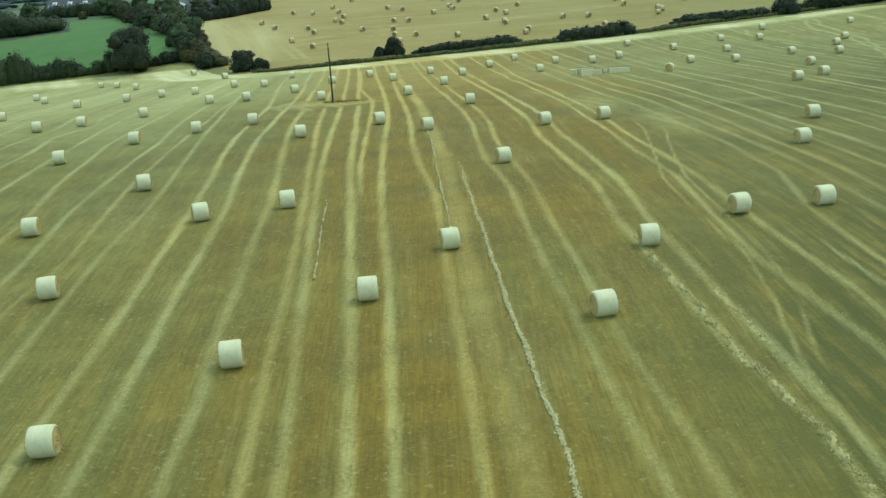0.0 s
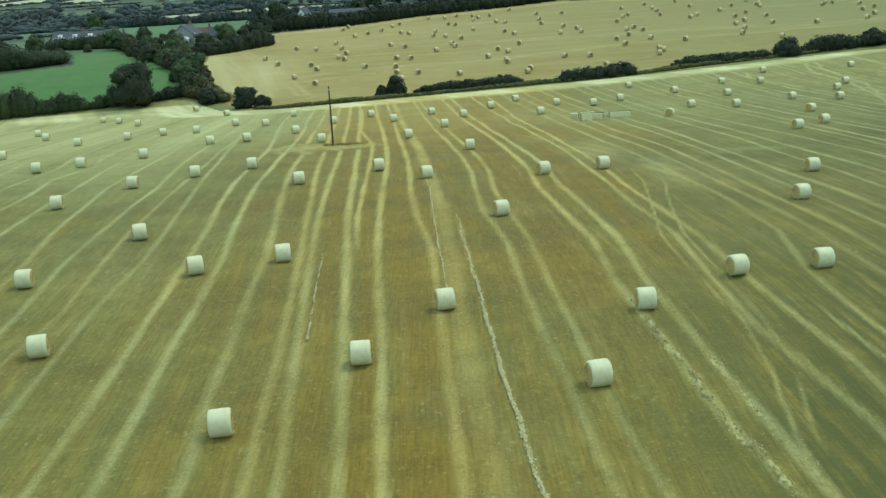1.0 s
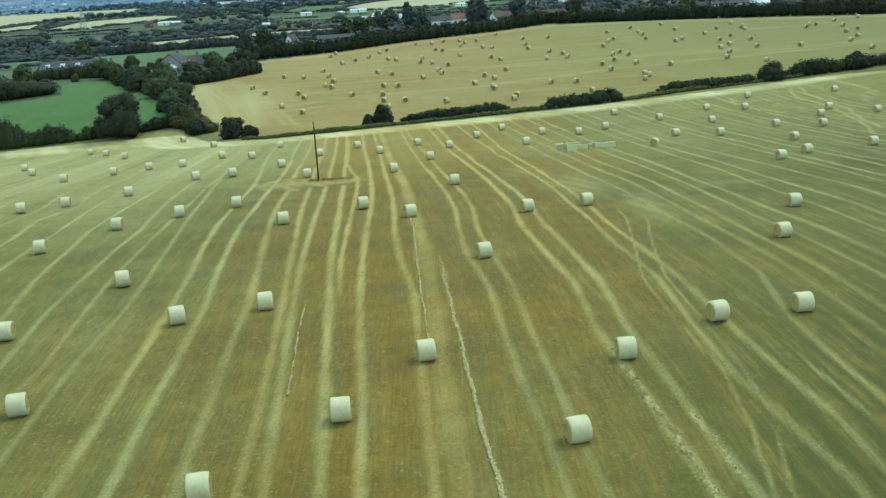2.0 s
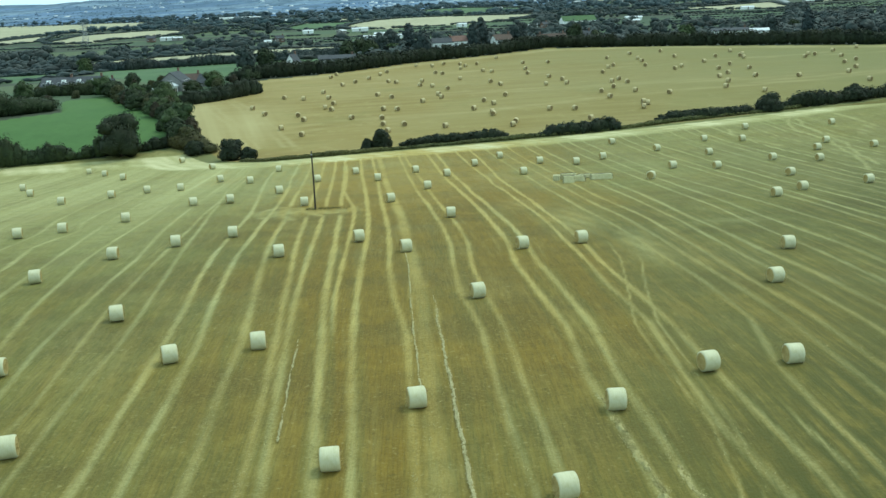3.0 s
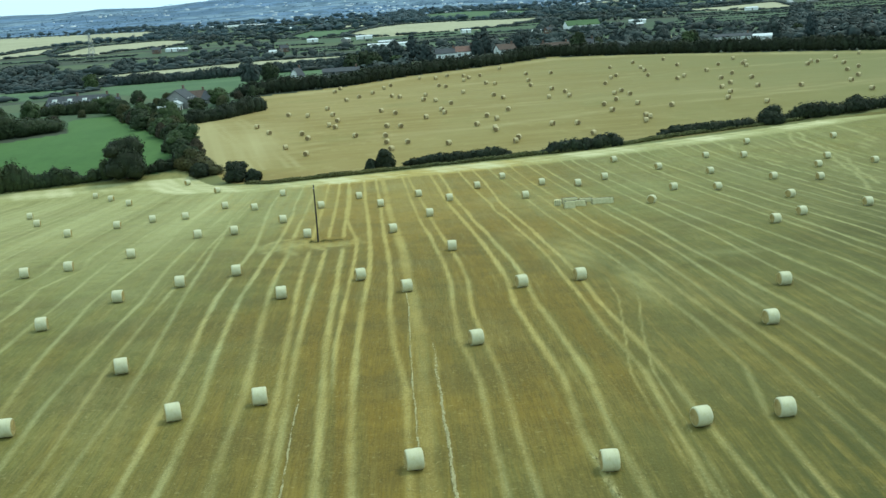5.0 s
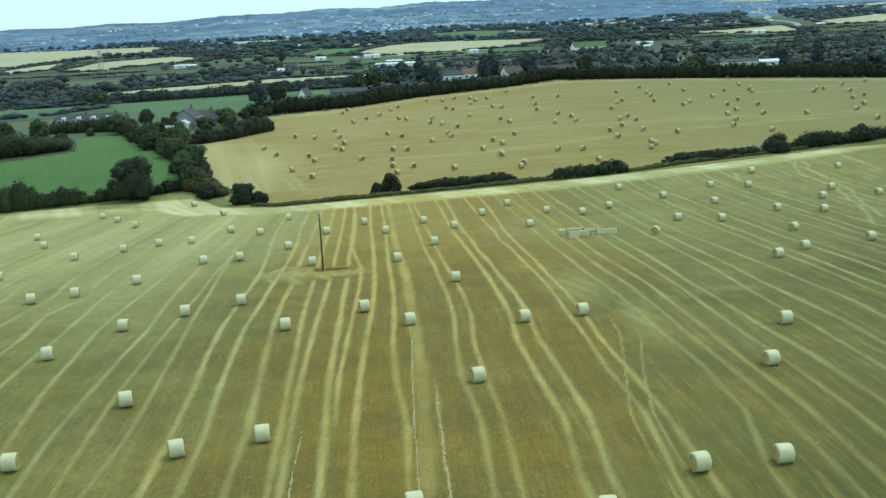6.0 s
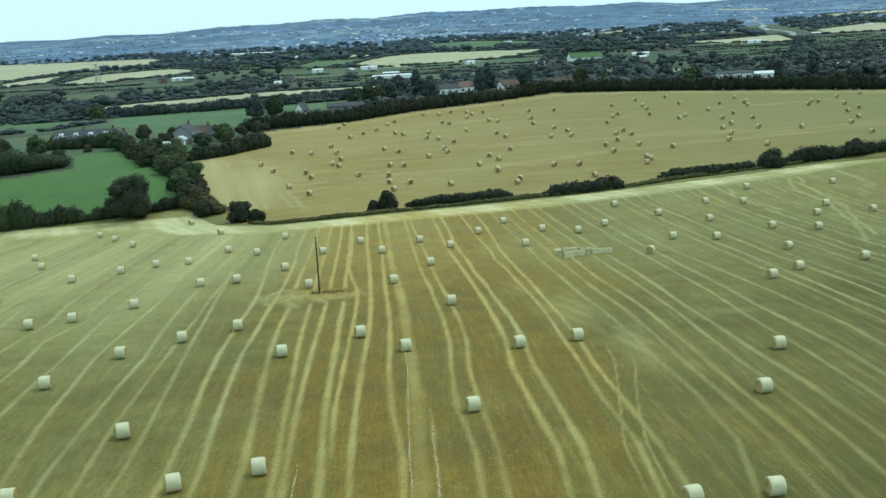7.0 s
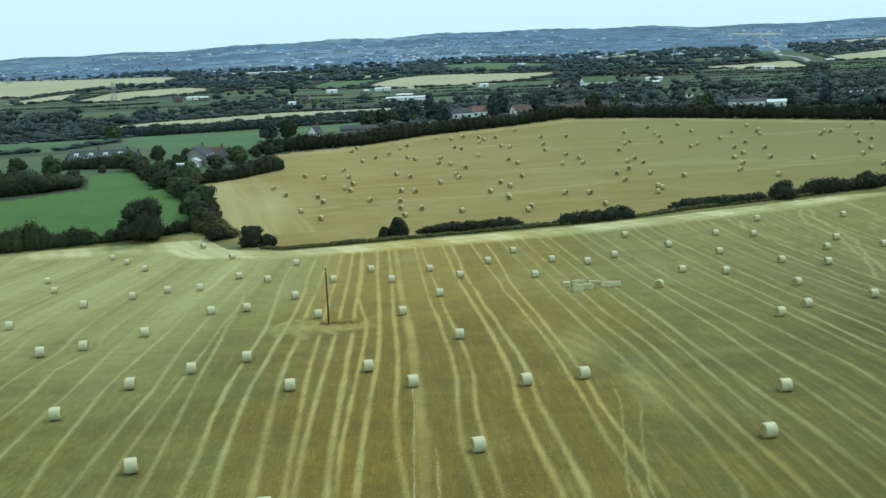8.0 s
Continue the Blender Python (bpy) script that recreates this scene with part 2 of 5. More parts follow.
POLE_WOOD = plain_material("tarred_pole", (0.035, 0.03, 0.026), (0.07, 0.058, 0.045), 3.0, 0.85, 0.4)
STEEL = plain_material("galvanised_steel", (0.30, 0.30, 0.30), (0.40, 0.40, 0.40), 3.0, 0.5, 0.1, 0.7)
WRAP, STRAW_FACE, LOOSE = wrap_material(), straw_material(), loose_straw_material("loose_straw", (0.24, 0.205, 0.075), (0.38, 0.335, 0.145))
BLEACHED = loose_straw_material("bleached_loose_straw", (0.38, 0.335, 0.16), (0.55, 0.495, 0.28))
HEAPED = straw_material("heaped_straw", (0.31, 0.27, 0.105), (0.44, 0.39, 0.18))
BRAMBLE = leaf_material("bank_grass", (0.045, 0.060, 0.020), (0.13, 0.135, 0.05))
WEEDS = leaf_material("weeds", (0.06, 0.07, 0.025), (0.14, 0.14, 0.05))
STRAW_OLD = straw_material("weathered_straw", (0.43, 0.355, 0.19), (0.60, 0.50, 0.29))
STRAW_TOP = straw_material("bleached_straw", (0.54, 0.50, 0.28), (0.68, 0.64, 0.40))
# Brown far bale ends, made darker to stand in for shaded sides.
STRAW_DULL_SHADED = straw_material("dull_shaded_straw", (0.22, 0.165, 0.078), (0.33, 0.255, 0.13))
RENDER = plain_material("white_render", (0.86, 0.87, 0.85), (0.92, 0.92, 0.90), 0.8, 0.85, 0.1)
GREY_RENDER = plain_material("grey_pebbledash", (0.21, 0.205, 0.20), (0.29, 0.285, 0.27), 1.2, 0.9, 0.3)
BRICK = plain_material("brown_brick", (0.15, 0.095, 0.075), (0.22, 0.14, 0.11), 1.5, 0.85, 0.4)
SLATE = plain_material("slate_roof", (0.048, 0.053, 0.062), (0.085, 0.09, 0.10), 1.0, 0.8, 0.4)
RED_TILE = plain_material("red_tile_roof", (0.145, 0.085, 0.07), (0.20, 0.12, 0.10), 1.0, 0.8, 0.4)
BROWN_TILE = plain_material("brown_tile_roof", (0.075, 0.052, 0.044), (0.12, 0.085, 0.07), 1.0, 0.8, 0.4)
CONCRETE = plain_material("pale_road_concrete", (0.22, 0.235, 0.245), (0.30, 0.315, 0.325), 0.05, 0.85, 0.1)
SHEET = plain_material("pale_sheet_roof", (0.55, 0.58, 0.60), (0.68, 0.70, 0.72), 0.3, 0.45, 0.05)
GLASSY = plain_material("window_glass", (0.03, 0.04, 0.05), (0.06, 0.07, 0.08), 0.6, 0.08, 0.0)
FRAME = plain_material("white_frame", (0.75, 0.75, 0.73), (0.82, 0.82, 0.80), 2.0, 0.5, 0.0)


# ---- small builders ----
def link(name, mesh, material=None, parent=None, label=""):
    ob = new(name, mesh)
    if material and not mesh.materials:
        mesh.materials.append(material)
    if parent:
        ob.parent = parent
    return tagged(ob, label)


def part(name, bm, material, parent=None, label=""):
    mesh = bpy.data.meshes.new(name)
    bm.to_mesh(mesh)
    bm.free()
    return link(name, mesh, material, parent, label)


def soft_shade(ob):
    ob.data.polygons.foreach_set("use_smooth", [True] * len(ob.data.polygons))
    return ob


def grid_mesh(name, verts, faces):
    """A mesh from arrays of corners and of quads or triangles."""
    verts, faces = np.asarray(verts, np.float32), np.asarray(faces, np.int32)
    mesh = bpy.data.meshes.new(name)
    mesh.vertices.add(len(verts))
    mesh.vertices.foreach_set("co", verts.ravel())
    mesh.loops.add(faces.size)
    mesh.loops.foreach_set("vertex_index", faces.ravel())
    mesh.polygons.add(len(faces))
    mesh.polygons.foreach_set("loop_start", np.arange(len(faces), dtype=np.int32) * faces.shape[1])
    mesh.update(calc_edges=True)
    mesh.validate()
    return mesh


def box(bm, x0, x1, y0, y1, z0, z1, bevel=0.0):
    made = bmesh.ops.create_cube(bm, size=1.0, matrix=Matrix.Translation(((x0 + x1) / 2, (y0 + y1) / 2, (z0 + z1) / 2)) @ Matrix.Diagonal((x1 - x0, y1 - y0, z1 - z0, 1)))
    if bevel:
        edges = list({e for v in made["verts"] for e in v.link_edges})
        bmesh.ops.bevel(bm, geom=edges, offset=bevel, segments=2, affect="EDGES", profile=0.6)


def empty(name, x, y, z=None, yaw=0.0):
    ob = new(name)
    ob.empty_display_size = 0.3
    ob.matrix_world = pose(x, y, float(land(x, y)) if z is None else z, 0, 0, yaw)
    return ob


# ---- the lie of the land: height of the ground at any place, in metres ----
LAND_Y = (225, 245, 260, 285, 324, 370, 420, 470, 520, 600, 800, 950, 1100, 1500, 1900, 2350, 2750, 3150, 3550, 3800, 4000, 4150)
LAND_Z = (-6.2, -4.6, -2.4, 0.2, 1.7, 3.3, 5.0, 4.8, 3.0, 2.0, 8, 13, 18, 25, 34, 47, 63, 86, 116, 143, 122, 80)


def smooth(a, b, v):
    s = np.clip((v - a) / (b - a), 0, 1)
    return s * s * (3 - 2 * s)


def land(x, y):
    """Height of the ground: a stubble field over a low crest, a dip at its hedge, a far field rising behind, a plain and hills."""
    x, y = np.asarray(x, float), np.asarray(y, float)
    u, v = np.clip(x, -130, 130) / 100, np.clip(y, 10, 240) / 100 - 1
    near = 0.635 - 0.448 * u - 3.305 * v - 1.669 * u * u - 0.833 * u * v - 4.888 * v**2 + 3.226 * v**3 + 0.987 * u * u * v + 3.112 * u * v * v
    far = sum(np.interp(y + d * np.clip(y / 300, 0.5, 6), LAND_Y, LAND_Z) for d in (-9, -3, 3, 9)) / 4
    cross = np.interp(y, (225, 260, 300, 420, 600), (0.03, 0.02, 0.013, 0.012, 0))
    far = far + cross * np.clip(x, -180, 180)
    ridge = np.sin(x * 0.0011 + 0.6) * 0.5 + np.sin(x * 0.0031 + 2.1) * 0.3 + np.sin(x * 0.0083) * 0.2
    far = far * (1 + smooth(2100, 3700, y) * (0.045 * ridge + 0.02 * np.sin(x * 0.017 + y * 0.002)) - smooth(300, -1700, x) * smooth(2300, 3800, y) * 0.12 - 0.10 * smooth(560, 1050, x) * (1 - 0.55 * smooth(1250, 2000, x)) * smooth(2300, 3800, y))
    far = far + 4.0 * np.exp(-(((x - 30) / 60) ** 2 + ((y - 478) / 30) ** 2))
    far = far + smooth(2400, 3800, y) * (0.7 * np.sin(x * 0.023 + y * 0.004) + 0.6 * np.sin(x * 0.051 + 1) + 0.8 * np.sin(x * 0.131 + 2) + 0.6 * np.sin(x * 0.077))
    s = smooth(212, 246, y)
    return near * (1 - s) + far * s


# ---- plan of the fields ----
def inside(x, y, corners):
    """Which of the places lie inside a polygon."""
    hit = np.zeros(np.shape(x), bool)
    for (x0, y0), (x1, y1) in zip(corners, corners[1:] + corners[:1]):
        if y0 != y1:
            hit ^= ((y0 > y) != (y1 > y)) & (x < (x1 - x0) * (y - y0) / (y1 - y0) + x0)
    return hit


FIELD_END_X = (-130, -101, -74, -62, -56, -45, -31, -7, 29, 68, 107, 150)
FIELD_END_Y = (241.5, 241, 242, 244.5, 247, 228, 216, 219, 223, 232.5, 244.5, 257)
HEADLAND_X = (-130, -99, -67, -58, -50, -33, -14, 16, 40, 82, 106, 150)
HEADLAND_Y = (233, 232, 229, 226, 212, 203, 204, 208, 213, 226, 237, 249)
FAR_FIELD = [(-69, 303), (-48, 326), (-57, 371), (-26, 385), (-2, 409), (31, 429), (56, 448), (86, 439), (117, 409), (161, 372), (260, 330), (260, 290), (150, 258), (115, 248), (78, 238), (56, 232), (44, 225), (20, 222), (-8, 219), (-31, 216), (-38, 222), (-44, 234), (-50, 249)]
MEADOWS = [[(-190, 285), (-122, 293), (-114, 297), (-102, 306), (-112, 338), (-101, 348), (-89, 324), (-71, 288), (-61, 262), (-58, 250), (-62, 246), (-107, 250), (-190, 246)]]
PASTURES = [
    [(-159, 529), (-131, 552), (-91, 561), (-41, 580), (-30, 520), (-46, 446), (-68, 394), (-98, 392), (-129, 440)],
    [(-260, 506), (-192, 523), (-164, 533), (-146, 473), (-155, 436), (-179, 429), (-260, 425)],
    [(-128, 1005), (-120, 1161), (-45, 1155), (-73, 1021), (-91, 986)],
    [(5, 1778), (84, 1849), (174, 1584), (152, 1345), (88, 1308), (12, 1360)],
]
PALE_FIELDS = [
    [(-213, 621), (-179, 661), (-136, 682), (-103, 701), (-50, 700), (-5, 705), (9, 707), (8, 676), (-47, 660), (-94, 643), (-125, 627), (-167, 617)],
    [(-900, 2036), (-636, 1905), (-463, 1826), (-389, 1639), (-351, 1357), (-393, 1257), (-413, 1199), (-415, 1085), (-600, 1080)],
    [(-405, 1008), (-390, 1133), (-379, 1135), (-345, 986), (-373, 936)],
    [(-332, 961), (-337, 1098), (-280, 1181), (-228, 1085), (-221, 1010), (-269, 959), (-284, 909), (-315, 929)],
    [(-139, 1246), (-90, 1364), (-59, 1314), (-59, 1175), (-132, 1216)],
    [(-70, 989), (-52, 1165), (-16, 1244), (18, 1239), (130, 1146), (121, 1066), (83, 982), (34, 952), (-36, 934)],
    [(247, 1710), (327, 1950), (465, 2155), (412, 2010), (328, 1785), (242, 1590)],
    [(221, 1070), (318, 1130), (405, 1209), (353, 989), (323, 996), (270, 1059), (219, 1030)],
    [(483, 1329), (659, 1558), (700, 1135), (421, 1114)],
    [(892, 2380), (1160, 2535), (1065, 2310), (817, 2145)],
    [(910, 3262), (1022, 3180), (984, 3060), (880, 3155)],
    [(125, 711), (179, 697), (173, 672), (122, 690)],
]

# Wheel tracks and chaff rows of the stubble field: half width, paleness, then x at each of these distances.
TRACK_Y = (28, 34, 40, 46, 52, 60, 70, 80, 90, 100, 110, 120, 130, 140, 150, 160, 175, 190, 210)
TRACKS = []


def track(half, pale, *xs, start=20, end=230):
    TRACKS.append((half * 0.6, min(0.14 + pale, 1.1), xs, start, end))


track(0.48, 0.95, -3.6, -3.8, -4.1, -4.4, -4.8, -5.3, -5.9, -6.6, -7, -7.4, -7.9, -8.3, -8.9, -9.6, -10.1, -10.7, -11.6, -12.6, -13.9)
track(0.36, 0.90, -3.6, -3.7, -3.9, -4.1, -4.3, -4.5, -5.2, -5.8, -6, -6.2, -6.4, -6.7, -7.2, -8.7, -9.9, -10.4, -11.2, -12.3, -13.6, start=71, end=198)
track(0.46, 0.92, -1.9, -2.1, -2.4, -2.6, -2.8, -3.3, -3.8, -4.1, -4.3, -4.4, -4.6, -5, -5.6, -6.2, -6.9, -7.6, -8.7, -9.6, -10.9)
track(0.46, 0.72, 1.2, 1, 0.8, 0.6, 0.4, 0.2, -0.1, -1.2, -1.8, -2, -2.4, -3, -3.7, -4.3, -4.9, -5.4, -6.3, -7.3, -8.6)
track(1.00, 0.42, 2.9, 2.4, 2, 1.7, 1.5, 1.3, 1.1, 0.9, 0.4, -0.2, -0.7, -1.2, -2, -2.7, -3.5, -4.2, -5, -5.9, -7.3)
track(0.20, 0.50, 1.8, 1.6, 1.4, 1.2, 1, 0.8, 0.4, 0.1, -0.1, -0.6, -1.1, -1.6, -2.2, -2.9, -3.4, -4, -4.9, -5.9, -7.2, start=60, end=90)
track(0.26, 0.40, 4.2, 4, 3.6, 3.2, 2.9, 2.6, 2.2, 1.9, 1.5, 1.1, 0.6, 0.1, -0.5, -1.2, -1.7, -2.3, -3.2, -4.2, -5.5, start=30, end=78)
track(0.40, 0.60, 7.4, 6.8, 6.3, 6.1, 5.6, 5.3, 5.1, 4, 3.8, 3.9, 3.4, 2.6, 2, 1, 0.3, -0.3, -1.2, -2, -3.3)
track(0.40, 0.60, 9.1, 8.7, 7.9, 7.5, 7.3, 6.9, 6.7, 5.9, 5.4, 5.6, 5.1, 4.3, 3.4, 2.6, 2, 1.4, 0.3, -0.8, -2.1)
track(0.48, 0.85, 13.4, 13.3, 12.2, 11.7, 11.3, 10.7, 10.9, 10, 9.3, 9.4, 8.9, 8.3, 7.5, 6.8, 6, 5.2, 4.3, 3.6, 2.3)
track(0.48, 0.80, 14.4, 14.3, 13.8, 13.3, 13, 12.5, 12.7, 12, 11.2, 11.1, 10.6, 9.7, 9.1, 8.1, 7.6, 6.8, 5.9, 5.4, 4.1)
track(0.38, 0.70, 18.1, 18, 17.9, 17.1, 16.4, 16.4, 16.6, 15.7, 15.4, 15, 14.7, 14.1, 13.3, 12.6, 11.6, 11.4, 10.3, 9.4, 8.1)
track(0.42, 0.75, 19.8, 19.7, 19.6, 19.5, 18.9, 18.4, 18, 17.3, 16.6, 16.5, 16, 15.3, 14.8, 14.1, 13.5, 13, 12.7, 12.3, 11)
track(0.17, 0.60, 14.4, 14.3, 14.5, 15.5, 16, 15.7, 15.6, 17.1, 18.5, 18.9, 18.4, 17.9, 17.2, 16.6, 16, 15.5, 14.6, 13.6, 12.3, start=36, end=97)
track(0.17, 0.60, 15.7, 15.5, 15.2, 16.7, 17.1, 17.1, 17.2, 18.5, 20.3, 20.2, 19.7, 19.2, 18.5, 17.9, 17.3, 16.8, 15.9, 14.9, 13.6, start=39, end=93)
track(0.40, 0.41, 22.7, 22.6, 22.5, 22.4, 22.3, 22.2, 23.6, 23.3, 22.3, 21.7, 21, 19.8, 19.2, 18.5, 17.9, 17.4, 16.5, 15.5, 14.2)
track(0.45, 0.34, 26.7, 26.6, 26.6, 26.5, 26.4, 26.2, 25.9, 25.2, 24.4, 24, 23.4, 22.2, 21.6, 20.9, 20.3, 19.8, 18.9, 17.9, 16.6)
track(0.45, 0.41, 28.7, 28.6, 28.6, 28.5, 28.4, 28.2, 27.9, 27, 26.4, 26, 25.5, 24.6, 23.6, 23, 22.4, 21.9, 21, 20, 18.7)
track(0.40, 0.41, 31.6, 31.6, 31.5, 31.4, 31.3, 31.2, 30.8, 30.1, 29.3, 28.7, 28.4, 27.8, 27, 26.4, 25.8, 25.3, 24.4, 23.4, 22.1)
track(0.50, 0.41, 34.4, 34.4, 34.3, 34.2, 34.1, 34, 33.6, 32.9, 31.7, 30.9, 30.1, 29.7, 29.2, 28.6, 28, 27.4, 26.5, 25.6, 24.2)
track(0.40, 0.41, 37.9, 37.8, 37.7, 37.6, 37.5, 37.4, 37.1, 36.7, 36.1, 35.4, 34.9, 34.6, 34, 33.4, 32.8, 32.2, 31.4, 30.4, 29.1)
track(0.45, 0.41, 41, 40.9, 40.8, 40.7, 40.6, 40.5, 40.1, 39.8, 39.6, 38.6, 37.6, 37.2, 36.4, 35.8, 35.2, 34.6, 33.8, 32.8, 31.4)
track(0.40, 0.41, 44.9, 44.8, 44.7, 44.6, 44.5, 44.4, 44, 43.7, 43.5, 43.3, 42.1, 41.2, 40.2, 39, 38, 37.5, 36.5, 35.5, 34.2)
track(0.22, 0.95, 21.5, 21.4, 21.2, 21, 20.6, 20.4, 19.7, 19, 18.6, 18.2, 17.7, 17.2, 16.5, 15.9, 15.3, 14.8, 13.9, 12.9, 11.6, start=46, end=53)
track(0.30, 0.85, 23.3, 23.1, 22.9, 22.7, 22.2, 21.9, 21.2, 20.5, 20.1, 19.7, 19.2, 18.7, 18, 17.4, 16.8, 16.3, 15.4, 14.4, 13.1, start=47, end=55)
track(0.35, 0.55, 18.3, 18.1, 18, 17.3, 17, 16.8, 16.1, 15.4, 15, 14.6, 14.1, 13.6, 12.9, 12.3, 11.7, 11.2, 10.3, 9.3, 8, start=39, end=48)
track(0.45, 0.85, -16.5, -16.6, -16.5, -16.4, -16.3, -16.5, -16.8, -17.4, -18.3, -19, -19.3, -19.6, -20.1, -21, -22.1, -23.2, -24.7, -25.7, -27)
track(0.45, 0.80, -13.8, -13.9, -13.8, -13.8, -14, -14.1, -14.4, -15.3, -16, -16.7, -16.8, -17.2, -17.4, -17.8, -18.4, -19.1, -20.6, -21.6, -22.9)
track(0.50, 0.60, -10.3, -10.5, -10.3, -10.7, -10.8, -11.2, -11.4, -12.2, -13.1, -13.9, -14.5, -14.8, -15.5, -16.1, -16.7, -17.2, -18.1, -19.1, -20.4)
track(0.45, 0.70, -7.5, -7.6, -7.8, -8, -8.1, -8.5, -9.1, -9.8, -10.4, -11.2, -11.8, -12.3, -12.9, -13.6, -14.1, -14.7, -15.6, -16.6, -17.9)
track(0.45, 0.80, -6.1, -6.2, -6.5, -6.9, -7.2, -7.7, -8.3, -8.9, -9.3, -9.7, -10, -10.4, -10.8, -11.5, -12, -12.6, -13.5, -14.4, -15.8)
track(0.35, 0.55, -19.7, -19.8, -19.9, -20, -20, -20.2, -20, -20.6, -21.5, -22.4, -23.3, -24.2, -25.2, -26.1, -27.3, -28.6, -29.5, -30.5, -31.8)
track(0.35, 0.50, -21.9, -22.1, -22.3, -22.5, -22.8, -22.1, -22.8, -23.5, -23.9, -24.3, -24.8, -25.3, -26, -26.6, -27.2, -27.7, -28.6, -29.6, -30.9)
track(0.40, 0.60, -24.3, -24.4, -24.5, -24.6, -24.7, -24.8, -25.6, -25.9, -26.2, -26.5, -27.4, -28.2, -28.9, -29.5, -30.1, -30.6, -31.5, -32.5, -33.8)
track(0.40, 0.65, -27.6, -27.6, -27.7, -27.8, -27.9, -28, -28.4, -29.8, -30.6, -31.6, -32, -32.2, -32.6, -33.3, -34.5, -35.7, -37.7, -39.8, -41.1)
track(0.40, 0.60, -31.9, -32, -32.2, -32.4, -32.6, -32.8, -33.5, -34.2, -34.7, -35, -35.7, -36.6, -37.3, -37.9, -38.5, -39, -39.9, -40.9, -42.2)
track(0.40, 0.60, -35.7, -35.9, -36, -36.2, -36.4, -36.7, -37.4, -38.1, -38.5, -38.8, -40.1, -38.7, -40.8, -41.3, -41.5, -42.6, -44.1, -45.7, -46.7)
track(0.40, 0.60, -39.8, -40, -40.2, -40.3, -40.5, -40.8, -41.5, -42.2, -42.6, -43, -43.5, -43, -44.7, -45.7, -46.6, -47.2, -48, -49, -50.3)
track(0.40, 0.55, -44.6, -44.8, -44.9, -45.1, -45.3, -45.6, -46.3, -47, -47.4, -47.8, -48.3, -48.8, -50.4, -50.5, -50.9, -52.1, -53.1, -54.1, -53.9)


THIN_ROW = (-6, -6.1, -6.2, -6.4, -6.7, -7.1, -7.5, -8, -8.4, -8.8, -9.2, -9.6, -10, -10.5, -11, -11.5, -12.3, -13, -14)


def drift(y):
    """How far the rows lean aside from where they lie 80 m out."""
    return np.interp(y, (20, 34, 60, 80, 100, 120, 140, 160, 180, 200, 230), (2.6, 2.2, 1.4, 0, -0.8, -1.8, -3.1, -4.2, -5.4, -6.8, -8.6))


def ripple(t, seed):
    """A slow, uneven wave between about -1 and 1."""
    return 0.5 * np.sin(t * 0.31 + seed * 1.7) + 0.3 * np.sin(t * 0.83 + seed * 3.1) + 0.2 * np.sin(t * 2.3 + seed * 5.3)


# Rows that run on to both sides of the field with the same spacing.
for k in range(16):
    for side in (-1.0, 1.0):
        at = (-52.0 - 5.6 * k) if side < 0 else (48.5 + 5.6 * k)
        for lane in (0.0, 2.0):
            track(0.42, (0.70 if side < 0 else 0.36) + 0.16 * math.sin(k * 2.1 + lane), *[at + lane + float(drift(y)) * 1.15 + 0.4 * float(ripple(y * 0.12, k)) for y in TRACK_Y])

# Short curved wheel marks: where the baler turned into the headland, and round the pole.
TURNS = (
    ((80.3, 224.9), (77.3, 214.3), (76.3, 202.7), (76.3, 189.1), (72.8, 172.5), (67.6, 152.2)),
    ((82.2, 224.0), (79.5, 213.5), (79.3, 201.8), (77.8, 188.0), (73.7, 170.5), (70.5, 156.9)),
    ((64.5, 214.8), (63.0, 207.0), (63.4, 202.1), (66.4, 187.9)),
    ((-18.4, 129.8), (-17.4, 133.6), (-13.8, 130.9), (-11.8, 125.3)),
    ((-17.6, 123.4), (-15.8, 126.1), (-13.5, 121.0)),
    ((-16.2, 124.8), (-15.0, 128.9), (-12.7, 127.6), (-11.2, 123.8)),
    ((-12.0, 127.5), (-9.7, 125.6), (-7.4, 127.6), (-7.2, 130.2)),
)


def gap_to_line(x, y, line):
    """How far each place lies from a bent line."""
    best = np.full(x.shape, 1e9)
    for (x0, y0), (x1, y1) in zip(line, line[1:]):
        t = np.clip(((x - x0) * (x1 - x0) + (y - y0) * (y1 - y0)) / ((x1 - x0) ** 2 + (y1 - y0) ** 2), 0, 1)
        best = np.minimum(best, np.hypot(x - x0 - t * (x1 - x0), y - y0 - t * (y1 - y0)))
    return best


GOLD_ROWS = ((-13.9, 1.3, 0.7), (-10.8, 1.0, 0.45), (-7.6, 0.9, 0.85), (-5.2, 0.8, 1.0), (-2.6, 1.4, 1.05), (2.6, 0.5, 0.25), (5.0, 0.7, 0.35), (8.0, 1.7, 1.05), (11.1, 0.8, 0.55), (13.9, 1.4, 1.0), (18.6, 1.3, 0.55), (22.3, 1.2, 0.4), (26.0, 1.2, 0.5), (29.8, 1.2, 0.4), (-19.2, 1.0, 0.5), (-23.6, 1.2, 0.5), (-28.8, 1.3, 0.45), (-37.0, 1.5, 0.4), (-46.0, 1.6, 0.4))


